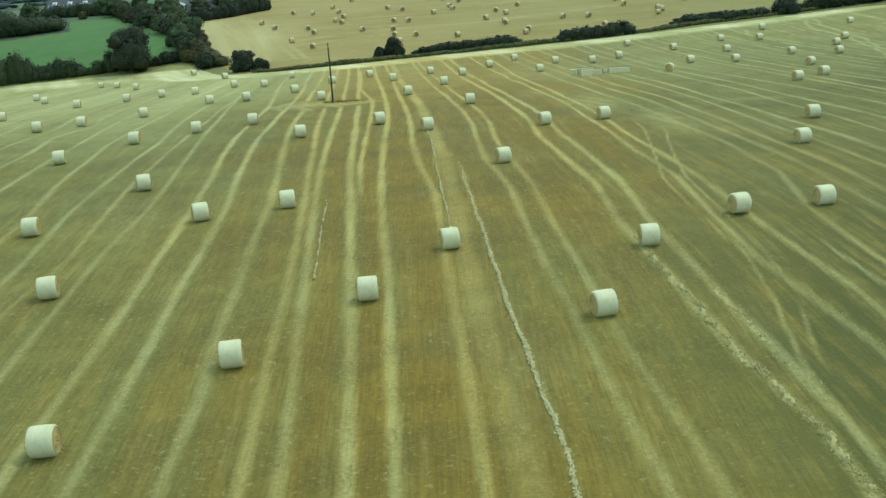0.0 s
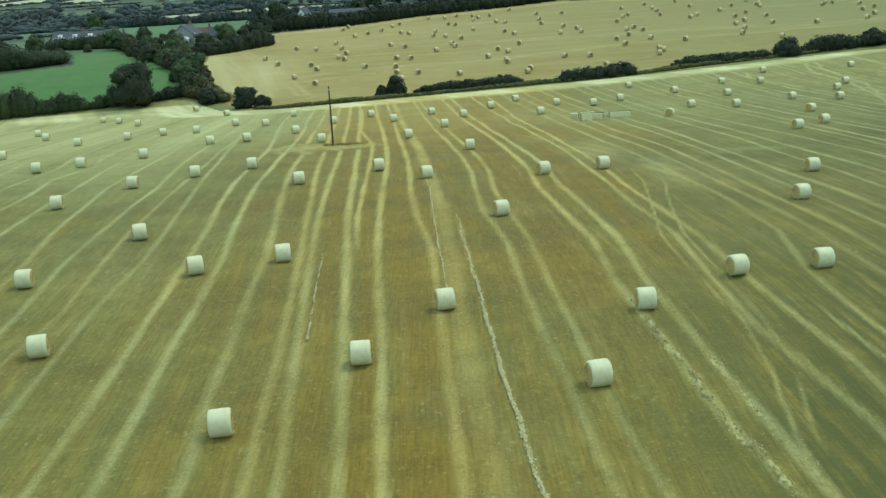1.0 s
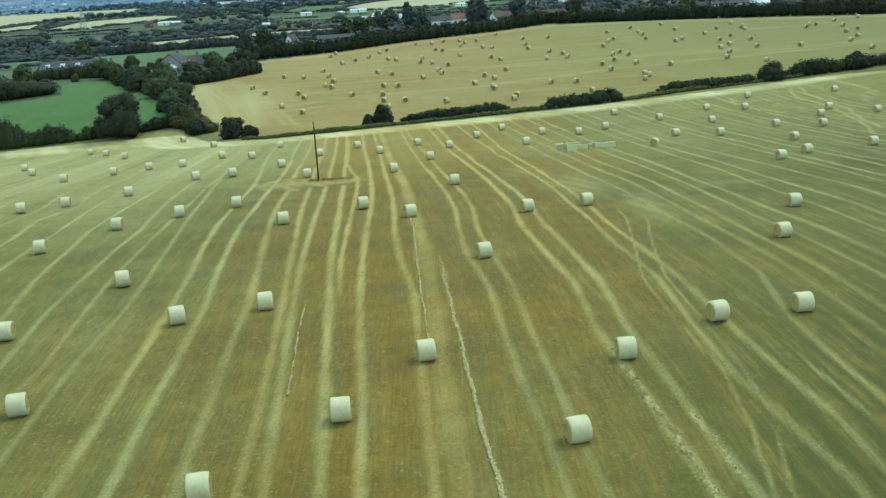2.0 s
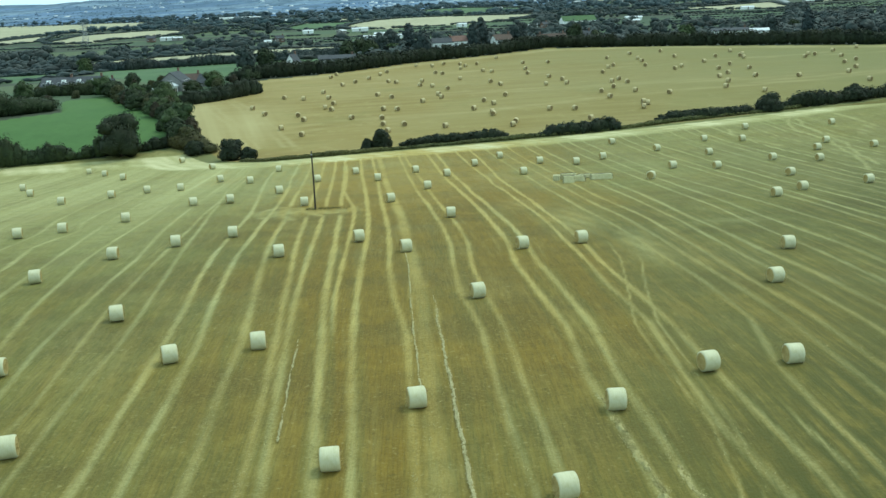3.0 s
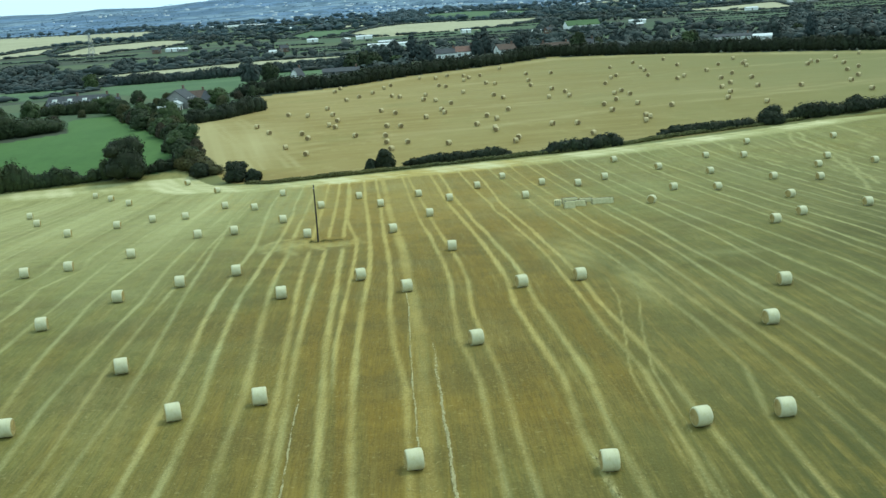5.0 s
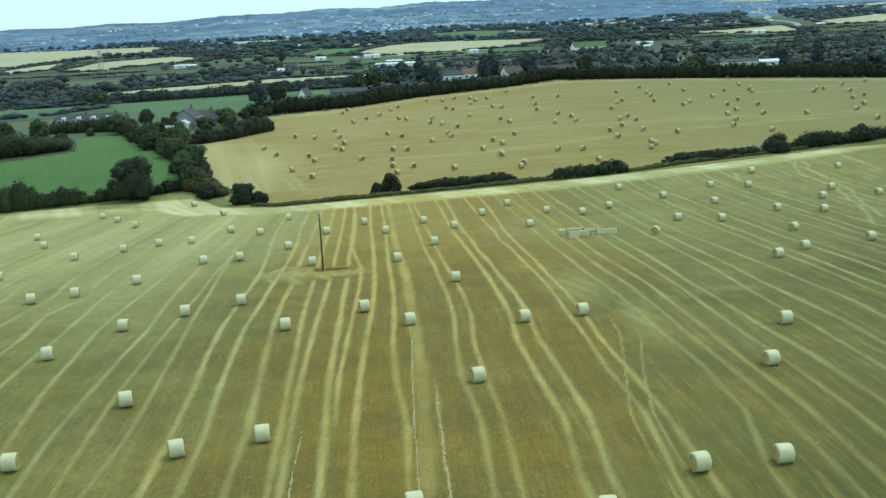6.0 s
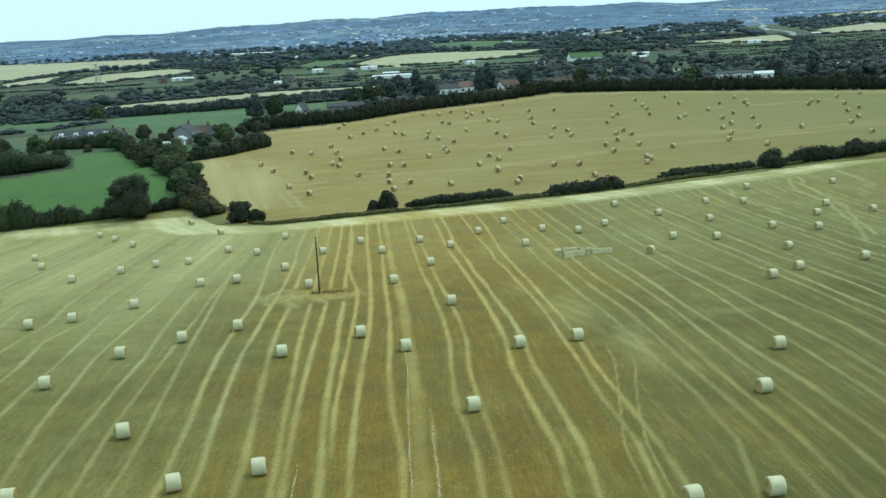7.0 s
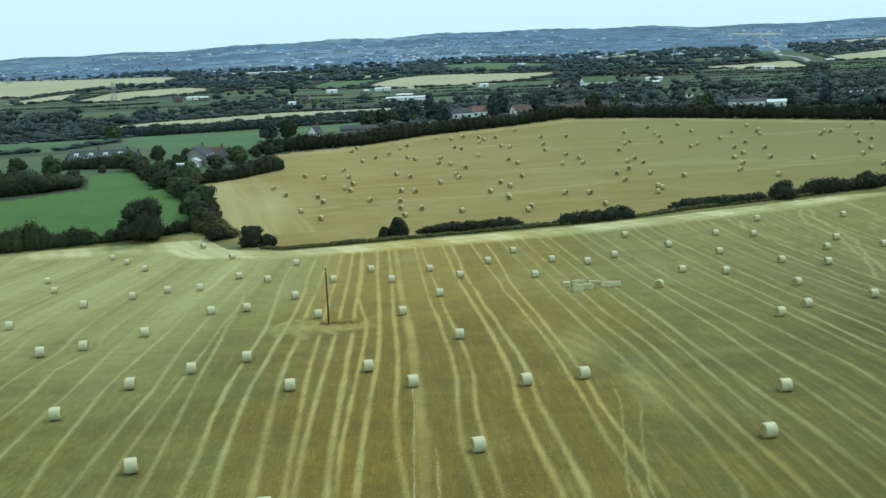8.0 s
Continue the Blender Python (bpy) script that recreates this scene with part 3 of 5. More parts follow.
def build_ground():
    """One sheet from behind the start to the hills, fine where the rows of the stubble show."""
    half = np.concatenate([np.arange(0, 36, 0.2), np.arange(36, 62, 0.27), np.arange(62, 84, 0.42), np.arange(84, 135, 0.9), np.arange(135, 300, 2.5), np.arange(300, 800, 10), np.arange(800, 2700, 45)])
    xs = np.concatenate([-half[:0:-1], half])
    ys = [*np.arange(-240, 20, 20), *np.arange(20, 30, 1.0), *np.arange(30, 110, 0.95), *np.arange(110, 250, 1.15)]
    while ys[-1] < 4140:
        ys.append(ys[-1] + min(max(ys[-1] ** 2 / 36000, 1.5), 45))
    ys = np.array(ys)
    gx, gy = np.meshgrid(xs, ys)
    gz = land(gx, gy)
    # Small unevenness of ploughland: low ridges along the rows.
    amount = 1 - smooth(200, 240, gy)
    gz = gz + amount * (0.025 * np.sin(gx * 2.6 + gy * 0.05) + 0.05 * np.sin(gx * 0.6 + 1.3 * np.sin(gy * 0.11)) * np.sin(gy * 0.23))
    rows, cols = gx.shape
    index = np.arange(rows * cols).reshape(rows, cols)
    faces = np.stack([index[:-1, :-1], index[:-1, 1:], index[1:, 1:], index[1:, :-1]], -1).reshape(-1, 4)
    mesh = grid_mesh("ground", np.stack([gx, gy, gz], -1).reshape(-1, 3), faces)
    straw, gold = np.zeros(gx.shape), np.zeros(gx.shape)
    low = gy[:, 0] < 262
    x, y = gx[low], gy[low]
    s = np.zeros(x.shape)
    for n, (half_width, pale, line, start, end) in enumerate(TRACKS):
        at = np.interp(y[:, 0], TRACK_Y, line)
        wide = half_width * (1 + 0.25 * ripple(y[:, 0] * 1.3, n))
        live = smooth(start - 3, start + 3, y[:, 0]) * (1 - smooth(end - 3, end + 3, y[:, 0])) * pale * (1.05 + 0.36 * smooth(80, 130, y[:, 0])) * np.clip(0.84 + 0.34 * ripple(y[:, 0] * 0.6, n + 9), 0.2, 1.2)
        live = live * ((0.62 if n not in (0, 2, 26, 27) else 0.68) * (1 - smooth(45, 110, y[:, 0])) + smooth(45, 110, y[:, 0]))
        if n in (0, 28, 29, 30):
            live = live * (1 - smooth(121, 125, y[:, 0]) * (1 - smooth(131, 135, y[:, 0])))
        s = np.maximum(s, live[:, None] * np.exp(-(np.abs((x - at[:, None]) / (0.98 * wide[:, None])) ** 3.6)))
    inner, outer = np.interp(x, HEADLAND_X, HEADLAND_Y), np.interp(x, FIELD_END_X, FIELD_END_Y)
    s = np.minimum(s, 0.92)
    into = smooth(-3, 3, y - inner)
    s = s * (1 - into) + into * (1.0 + 0.03 * np.sin((y - inner) * 1.4) + 0.1 * ripple(x * 0.7 + y * 0.3, 21))
    # Trodden chaff where the rows turn round the pole and where the stacked bales stand.
    for cx, cy, rx, ry, amount in ((-15.5, 128, 4.5, 4.0, 0.75), (-10, 127.5, 4, 2.0, 0.65), (17.5, 112, 3.0, 9, 0.55), (13.0, 127, 2.5, 6, 0.4), (21.5, 96, 1.6, 7, 0.6), (34, 108, 4, 1.5, 0.3)):
        s = np.maximum(s, amount * np.exp(-(((x - cx) / rx) ** 2 + ((y - cy) / ry) ** 2)) * (0.75 + 0.25 * np.sin(x * 3 + y)))
    for n, line in enumerate(TURNS):
        s = np.maximum(s, 0.85 * np.exp(-((gap_to_line(x + 0.5 * ripple(y * 0.7, n), y, line) / (0.45 if n < 3 else 0.6)) ** 2)) * (0.85 + 0.2 * ripple(x * 2 + y, n)))
    s = np.maximum(s, (0.50 * smooth(-13, -36, x) * smooth(85, 132, y) + (0.36 - 0.14 * smooth(0, 25, x)) * smooth(118, 170, y)) * (0.8 + 0.4 * ripple(x * 1.1 + y * 0.05, 3)))
    straw[low] = s * (y < outer + 0.3)
    across = x - drift(y)
    rows_at, rows_to = gx - drift(gy) * (1 + 0.15 * smooth(20, 60, np.abs(gx))), gy
    g = 0.16 + 0.62 * np.exp(-(((across - 6) / 29) ** 4)) * (0.78 + 0.28 * ripple(across * 2.2, 5))
    g = g + 0.13 * smooth(90, 140, y)
    g = np.maximum(g, 0.42 * smooth(8, 20, across) * (1 - smooth(45, 70, across)) * smooth(70, 110, y) * (0.7 + 0.5 * ripple(across * 1.3, 12)))
    for centre, wide, amount in GOLD_ROWS:
        g = np.maximum(g, amount * np.exp(-(np.abs((across - centre) / wide) ** 4)))
    g = g * (0.9 + 0.25 * ripple(y * 0.12, 4)) + 0.45 * np.exp(-(((across - 1) / 13) ** 2 + ((y - 135) / 75) ** 2)) + 0.3 * np.exp(-(((x - 13) / 5) ** 2 + ((y - 93) / 12) ** 2))
    g = g + 0.7 * np.exp(-(((x + 10.2) / 1.7) ** 4)) * smooth(129, 133, y) * (1 - smooth(150, 190, y))
    g = g * (1 - 0.45 * smooth(-13, -26, x) * smooth(100, 130, y)) * (1 - 0.3 * smooth(22, 38, x) * smooth(110, 140, y))
    flat = 0.75 * (1 - smooth(45, 80, y)) * smooth(3, 8, across)
    gold[low] = g * (1 - flat) + 0.5 * flat
    # The far field: a pale headland along its edge and faint rows.
    far = (gy > 240) & (gy < 480)
    edge = np.exp(-(((gx + 55) * 0.86 + (gy - 250) * 0.10) / 7) ** 2) + np.exp(-(((gx + 42) / 9) ** 2 + ((gy - 262) / 26) ** 2))
    aside = (gx + 50) * 0.943 + (gy - 249) * 0.332 + 0.8 * ripple(gy * 0.25, 6)
    edge = edge * (0.75 + 0.35 * ripple(gx * 1.6 + gy * 0.4, 8))
    for at, wide, pale in ((2.5, 0.7, 0.8), (4.6, 0.7, 0.7), (8.5, 0.7, 0.7), (10.6, 0.6, 0.6), (16, 0.8, 0.4), (18.2, 0.7, 0.4)):
        edge = np.maximum(edge * 0.93, pale * np.exp(-(((aside - at) / wide) ** 2)) * (1 - smooth(300, 345, gy)))
    brow = np.interp(gx, (-60, -26, -2, 31, 56, 86, 117, 161, 260), (372, 385, 409, 429, 448, 439, 409, 372, 330))
    edge = np.maximum(edge, 0.5 * np.exp(-(((gy - brow + 9) / 5) ** 2)) * (0.8 + 0.4 * ripple(gx * 0.7, 2)))
    for at, tilt, pale in ((262, 0.16, 0.35), (264.5, 0.16, 0.3), (292, -0.05, 0.3), (296, -0.05, 0.25), (338, 0.1, 0.3), (362, -0.12, 0.3)):
        edge = np.maximum(edge, pale * np.exp(-(((gy - at - tilt * gx - 3 * ripple(gx * 0.12, at)) / 1.1) ** 2)) * (0.6 + 0.5 * ripple(gx * 0.3, at)))
    straw[far] = np.clip(edge[far], 0, 1)
    # Green weeds come through where the straw lay thin, most of all low on the right and along the far left.
    # The same mask also darkens the right side and a band across the middle.
    weed = 0.95 * smooth(2, 24, gx - 0.05 * gy) * (0.32 + 0.68 * (1 - smooth(48, 85, gy))) * (1 - smooth(90, 175, gy)) + 0.14 * smooth(-14, -34, gx) * (1 - smooth(60, 140, gy)) + 0.18 * (1 - smooth(35, 90, gy))
    weed = np.minimum(weed + 0.5 * smooth(9, 17, gx) * (1 - smooth(35, 50, gy)) + 0.65 * smooth(34, 62, gx) * (1 - smooth(165, 205, gy)) + 0.22 * smooth(62, 80, gy) * (1 - smooth(108, 128, gy)) * smooth(-40, -20, gx), 1.2)
    for name, values in (("straw", straw), ("gold", gold), ("weed", weed), ("across", rows_at), ("ahead", rows_to)):
        mesh.attributes.new(name, "FLOAT", "POINT").data.foreach_set("value", values.astype(np.float32).ravel())
    middle = np.stack([gx, gy], -1)
    cx, cy = [(middle[:-1, :-1, k] + middle[1:, 1:, k]) / 2 for k in (0, 1)]
    kind = np.full(cx.shape, 5, np.int32)
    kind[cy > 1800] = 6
    for corners in PALE_FIELDS:
        kind[inside(cx, cy, corners)] = 3
    for corners in PASTURES:
        kind[inside(cx, cy, corners)] = 4
    for corners in MEADOWS:
        kind[inside(cx, cy, corners)] = 2
    near_end = np.interp(cx, FIELD_END_X, FIELD_END_Y)
    kind[inside(cx, cy, FAR_FIELD)] = 1
    kind[(cy > near_end - 0.5) & (cy < near_end + np.where(cx < -50, 1.5, 3))] = 7
    kind[(cx > -58) & (cx < -36) & (cy > near_end) & (cy < near_end + 16) & (kind == 5)] = 7
    for corners in MEADOWS:
        kind[inside(cx, cy, corners)] = 2
    kind[cy <= near_end] = 0
    for material in (STUBBLE, FAR_STUBBLE, MEADOW, PALE_FIELD, PASTURE, SCRUB, HAZED_HILL, BANK):
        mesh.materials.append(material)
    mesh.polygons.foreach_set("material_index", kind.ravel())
    mesh.polygons.foreach_set("use_smooth", np.ones(kind.size, bool))
    return tagged(new("ground", mesh), "rolling farmland of cut stubble, green meadows and wooded hills", "ground", kind="structure")


build_ground()


# ---- round straw bales ----
def lathe(bm, profile, turns=28, wobble=0.0):
    """A ring surface round the x axis from (x, radius) pairs."""
    rings = []
    for n, (px, r) in enumerate(profile):
        ring = []
        for k in range(turns):
            a = 2 * math.pi * k / turns
            rr = r * (1 + wobble * math.sin(3 * a + n * 0.4) + wobble * 0.6 * math.sin(7 * a + n))
            ring.append(bm.verts.new((px, rr * math.sin(a), -rr * math.cos(a))))
        rings.append(ring)
    for a, b in zip(rings, rings[1:]):
        for k in range(turns):
            bm.faces.new((a[k], b[k], b[(k + 1) % turns], a[(k + 1) % turns]))
    return rings


def straw_blades(bm, count, seed, where, size):
    """Loose straws: thin, bent two-piece blades at the places that where() gives."""
    rng = random.Random(seed)
    for _ in range(count):
        p, out = where(rng)
        along = Vector((rng.uniform(-1, 1), rng.uniform(-1, 1), rng.uniform(-0.6, 0.6))).normalized()
        side = along.cross(out).normalized() * 0.012
        a, b, c = p - along * size * rng.uniform(0.3, 0.6), p + out * 0.02, p + along * size * rng.uniform(0.3, 0.6) + out * rng.uniform(0.0, 0.03)
        v = [bm.verts.new(q) for q in (a - side, a + side, b + side, b - side, c + side, c - side)]
        bm.faces.new((v[0], v[1], v[2], v[3]))
        bm.faces.new((v[3], v[2], v[4], v[5]))


def round_bale(wrapped, seed, name="round_bale", radius=0.615, length=0.98):
    """A round bale lying on its side, its axis along x: a wrapped drum with two straw ends."""
    rng = random.Random(seed)
    thing = new(name)
    half, r = length / 2, radius
    bm = bmesh.new()
    lathe(bm, [(-half - 0.005, r - 0.085), (-half + 0.012, r - 0.04), (-half + 0.05, r - 0.008), (-half * 0.6, r + 0.006), (-half * 0.2, r + rng.uniform(0, 0.012)), (half * 0.25, r + rng.uniform(0, 0.014)), (half * 0.65, r + 0.004), (half - 0.05, r - 0.008), (half - 0.012, r - 0.04), (half + 0.005, r - 0.085)], 30, 0.006)
    # It settles a little under its own weight.
    for v in bm.verts:
        if v.co.z < -r * 0.97:
            v.co.z = -r * 0.97 - (-v.co.z - r * 0.97) * 0.4
        v.co.z += r * 0.97
    drum = soft_shade(part("wrap" if wrapped else "drum", bm, WRAP if wrapped else STRAW_OLD, thing, "white net wrap drawn round the drum" if wrapped else ""))
    for sign in (-1, 1):
        bm = bmesh.new()
        steps = [(0.0, r - 0.088), (0.022, r - 0.12), (0.006, r * 0.68), (0.026, r * 0.60), (0.004, r * 0.42), (0.022, r * 0.34), (-0.006, r * 0.14), (-0.012, 0.02)]
        rings = lathe(bm, [(sign * (half + d - 0.004), q) for d, q in steps], 30, 0.008)
        bm.faces.new(rings[-1])
        for v in bm.verts:
            if v.co.z < -r * 0.97:
                v.co.z = -r * 0.97 - (-v.co.z - r * 0.97) * 0.4
            v.co.z += r * 0.97
        bmesh.ops.recalc_face_normals(bm, faces=bm.faces)

        def on_end(g):
            a, q = g.uniform(0, 6.28), r * math.sqrt(g.uniform(0, 0.8))
            return Vector((sign * (half + 0.012), q * math.sin(a), r * 0.97 - q * math.cos(a))), Vector((sign, 0, 0))

        straw_blades(bm, 40, seed * 7 + sign, on_end, 0.3)
        part("straw_end", bm, STRAW_FACE if wrapped else STRAW_DULL_SHADED, thing, "coiled golden straw end")
    return thing


def set_down(thing, x, y, yaw, tilt=True):
    """The pose of a thing on the slope of the ground."""
    z, dx, dy = float(land(x, y)), float(land(x + 0.5, y) - land(x - 0.5, y)), float(land(x, y + 0.5) - land(x, y - 0.5))
    up = Vector((-dx, -dy, 1)).normalized() if tilt else Vector((0, 0, 1))
    return Matrix.Translation((x, y, z - 0.02)) @ up.to_track_quat("Z", "Y").to_matrix().to_4x4() @ pose(0, 0, 0, 0, 0, yaw - math.degrees(up.to_track_quat("Z", "Y").to_euler().z))


def place_bales(kinds, spots, spread, seed, group, label, yaws=(), lean=0.0):
    rng = random.Random(seed)
    first = {}
    for n, (x, y) in enumerate(spots):
        yaw = lean + rng.uniform(-spread, spread)
        for px, py, turned in yaws:
            if abs(px - x) < 0.8 and abs(py - y) < 0.8:
                yaw = turned
        k = n % len(kinds)
        m = set_down(kinds[k], x, y, yaw)
        if k in first:
            copy_thing(kinds[k], m)
        else:
            first[k] = kinds[k]
            tagged(kinds[k], label, "straw bale", group)
            kinds[k].matrix_world = m


NEAR_ROWS = [(-15.5, 36.4), (-9.4, 42.8), (7.4, 45.4), (-3.7, 49.5), (-21.0, 53.3), (11.5, 54.9), (0.6, 56.7), (18.0, 60.1), (23.3, 60.7), (-26.4, 66.0), (-15.5, 66.6), (-10.0, 68.4), (-21.9, 77.2), (5.3, 78.5), (28.6, 79.5), (33.9, 91.8), (-33.1, 91.6), (10.5, 96.4), (-12.4, 97.7), (-0.4, 97.3), (16.3, 98.1), (-28.9, 100.9), (-5.2, 104.0), (-24.0, 106.1), (-18.9, 110.3), (4.5, 117.7), (-44.5, 117.8)]
MIDDLE_ROWS = [(-40.2, 120.1), (44.2, 125.1), (-34.8, 126.8), (49.3, 130.3), (-2.8, 134.1), (-13.9, 134.2), (-55.9, 136.6), (60.1, 135.9), (-29.6, 140.8), (-24.9, 142.3), (53.6, 146.9), (34.1, 148.5), (2.1, 147.9), (-19.4, 151.2), (-51.4, 152.9), (46.6, 159.1), (-46.0, 159.4), (40.4, 161.7), (17.2, 162.4), (-5.6, 163.8), (64.5, 164.5), (-36.8, 165.2), (-41.9, 164.5), (5.3, 165.4), (-15.4, 167.1), (58.1, 167.8)]
BACK_ROWS = [(-26.8, 171.2), (-63.1, 172.3), (27.2, 174.2), (0.3, 174.3), (-32.9, 177.8), (-9.9, 177.3), (69.8, 179.4), (50.9, 179.2), (21.6, 178.7), (80.0, 180.3), (10.5, 180.5), (32.8, 180.6), (75.0, 189.0), (-70.2, 188.0), (44.2, 189.5), (-24.8, 191.7), (15.7, 191.7), (62.1, 196.9), (-55.1, 198.2), (55.6, 199.7), (38.6, 203.7), (-40.2, 208.3), (-62.6, 211.8), (85.1, 212.2), (67.8, 213.5), (-69.9, 225.1), (-51.5, 232.2)]
SLOPE_FOOT = [(23.1, 245.4), (41.6, 246.4), (-6.3, 248.3), (24.1, 248.9), (7.4, 249), (-26.8, 250.3), (-2.4, 253.5), (55.9, 255), (-7.5, 255.2), (-32.6, 258), (19.5, 258.3), (39.6, 258.3), (57.7, 258.8), (33.6, 259.9), (19.4, 260.7), (57.1, 260.9), (-8, 261.9), (-15.7, 264.4), (88.7, 265), (-27.8, 265.7), (15.2, 266.1), (50.4, 270.2), (65.9, 270.6), (117.9, 270.9), (20.6, 271.2), (-4.3, 271.4), (-29.9, 271.8), (-7.9, 273.1), (81.5, 274.2), (-39, 276.1), (18.4, 276.1), (-21.6, 276.8), (58.3, 276.8), (49.8, 278.9), (-23.5, 280.3), (2.4, 280.9), (84.6, 282.8), (24.6, 282.9), (104.7, 285.3), (54.2, 285.5), (-21.7, 286.1), (7.5, 286.1)]
SLOPE_MIDDLE = [(-43.7, 286.3), (119, 287.1), (94.6, 291), (-6.1, 291.9), (6.8, 292.2), (85.5, 294), (59.7, 294.3), (125.6, 298.3), (-24, 298.7), (56.2, 298.7), (-10.2, 298.9), (-31.3, 300.4), (43.8, 301.7), (37.9, 301.8), (90.5, 303), (59.1, 304), (-37.3, 305), (9.8, 305), (25.3, 308.5), (44, 312.1), (99.7, 312.8), (128.5, 313.5), (-26.8, 314), (5.5, 314.5), (91.7, 316.8), (23.1, 317.5), (1.9, 318.7), (134.5, 319.9), (41.2, 321.9), (80.3, 324), (58.3, 325.6), (98.2, 327.7), (83.8, 330.2), (2.6, 331), (14.5, 331.4), (-5.5, 331.7), (135.4, 333.4), (-22.4, 333.5), (-8, 335.8), (36.3, 336.4), (125.3, 337.4), (74.6, 340.1)]
SLOPE_TOP = [(-18.8, 340.8), (62.8, 341.1), (94.1, 342), (130.8, 343.6), (129.6, 346.3), (65.5, 346.7), (109, 348.6), (-14.8, 349.9), (25.8, 349.9), (37.2, 352.7), (9.5, 352.9), (140.7, 353.9), (23.2, 354.6), (110, 355.9), (77, 357), (7.3, 357.4), (102.4, 358.3), (112.2, 360.7), (152, 361.9), (-28.4, 363), (-11.5, 363.3), (90.6, 367.2), (78, 368.4), (16.3, 369), (-9.4, 371.1), (-27.2, 372.8), (47.3, 373.5), (112.5, 375.7), (68.7, 375.8), (38.7, 376.3), (18.4, 377.4), (22.8, 383.1), (6.7, 385.8), (16.9, 386.3), (79.4, 389.2), (0.8, 391), (11, 391.6), (91.7, 393.3), (31.5, 406.4)]
TURNED = ((34.1, 148.5, 62), (18.0, 60.1, 15), (5.3, 78.5, 15), (0.6, 56.7, 10), (7.4, 45.4, 12), (-15.5, 36.4, 3), (-9.4, 42.8, 7), (-3.7, 49.5, 3), (11.5, 54.9, 1), (-21.0, 53.3, 12), (53.6, 146.9, 30), (-51.5, 232.2, 40), (-40.2, 208.3, 35))
place_bales([round_bale(True, k) for k in range(5)], NEAR_ROWS + MIDDLE_ROWS + BACK_ROWS, 9, 3, "round bales on the near stubble", "round straw bale in white net wrap on cut stubble", TURNED, 10.0)
place_bales([round_bale(False, 40 + k, radius=0.63) for k in range(3)], SLOPE_FOOT + SLOPE_MIDDLE + SLOPE_TOP, 80, 5, "round bales on the far stubble", "bare brown round straw bale on the far stubble slope")

# ---- hedges, bushes and trees ----
def lobe_surface(rng, lobes, step=2):
    """Lumpy dark masses of twigs and leaves behind the outer leaves: corners and triangles."""
    bm = bmesh.new()
    bmesh.ops.create_icosphere(bm, subdivisions=step, radius=1.0)
    base = np.array([v.co for v in bm.verts])
    tris = np.array([[v.index for v in f.verts] for f in bm.faces])
    bm.free()
    verts, faces, total = [], [], 0
    for cx, cy, cz, rx, ry, rz in lobes:
        seed = rng.uniform(0, 50)
        bump = 1 + 0.16 * np.sin(base[:, 0] * 5 + seed) * np.sin(base[:, 1] * 4 + seed * 2) + 0.12 * np.sin(base[:, 2] * 7 + seed * 3 + base[:, 0] * 3)
        verts.append(base * (bump * 0.84)[:, None] * (rx, ry, rz) + (cx, cy, cz))
        faces.append(tris + total)
        total += len(base)
    return np.concatenate(verts), np.concatenate(faces)


def leaf_cards(rng, lobes, count, size, tilt=0.7):
    """Small leaf sprays over the outside of the lobes, each a bent pair of triangles."""
    weight = np.array([rx * ry + ry * rz + rx * rz for *_, rx, ry, rz in lobes])
    pick = rng.choice(len(lobes), count, p=weight / weight.sum())
    centre = np.array([lobe[:3] for lobe in lobes])[pick]
    radius = np.array([lobe[3:] for lobe in lobes])[pick]
    way = rng.normal(size=(count, 3))
    way /= np.linalg.norm(way, axis=1)[:, None]
    way[:, 2] = np.where(way[:, 2] < -0.45, -way[:, 2], way[:, 2])
    place = centre + way * radius * rng.uniform(0.80, 1.13, (count, 1))
    a = np.cross(way, rng.normal(size=(count, 3)))
    a /= np.linalg.norm(a, axis=1)[:, None] + 1e-9
    b = np.cross(way, a) + way * rng.uniform(-tilt, tilt, (count, 1))
    s = size * rng.uniform(0.55, 1.35, (count, 1))
    corners = np.stack([place - a * s, place - b * s * 0.6 + way * s * 0.15, place + a * s, place + b * s * 0.6 + way * s * 0.2], 1).reshape(-1, 3)
    return corners, np.arange(count * 4).reshape(-1, 4)


def foliage_mesh(name, seed, lobes, count, size, step=2):
    rng = np.random.default_rng(seed)
    core, tris = lobe_surface(rng, lobes, step)
    leaves, quads = leaf_cards(rng, lobes, count, size)
    all_tris = np.concatenate([tris, quads[:, (0, 1, 2)] + len(core), quads[:, (0, 2, 3)] + len(core)])
    mesh = grid_mesh(name, np.concatenate([core, leaves]), all_tris)
    return mesh


def limb(bm, a, b, r0, r1, sides=7):
    """A tapered, slightly bent limb from a to b."""
    a, b = Vector(a), Vector(b)
    side = (b - a).orthogonal().normalized()
    rings = []
    for k in range(5):
        t = k / 4
        p = a.lerp(b, t) + side * math.sin(t * math.pi) * (b - a).length * 0.05
        r = r0 + (r1 - r0) * t
        q = (b - a).to_track_quat("Z", "Y")
        rings.append([bm.verts.new(p + q @ Vector((r * math.cos(2 * math.pi * s / sides), r * math.sin(2 * math.pi * s / sides), 0))) for s in range(sides)])
    for u, v in zip(rings, rings[1:]):
        for s in range(sides):
            bm.faces.new((u[s], u[(s + 1) % sides], v[(s + 1) % sides], v[s]))
    bm.faces.new(rings[-1])


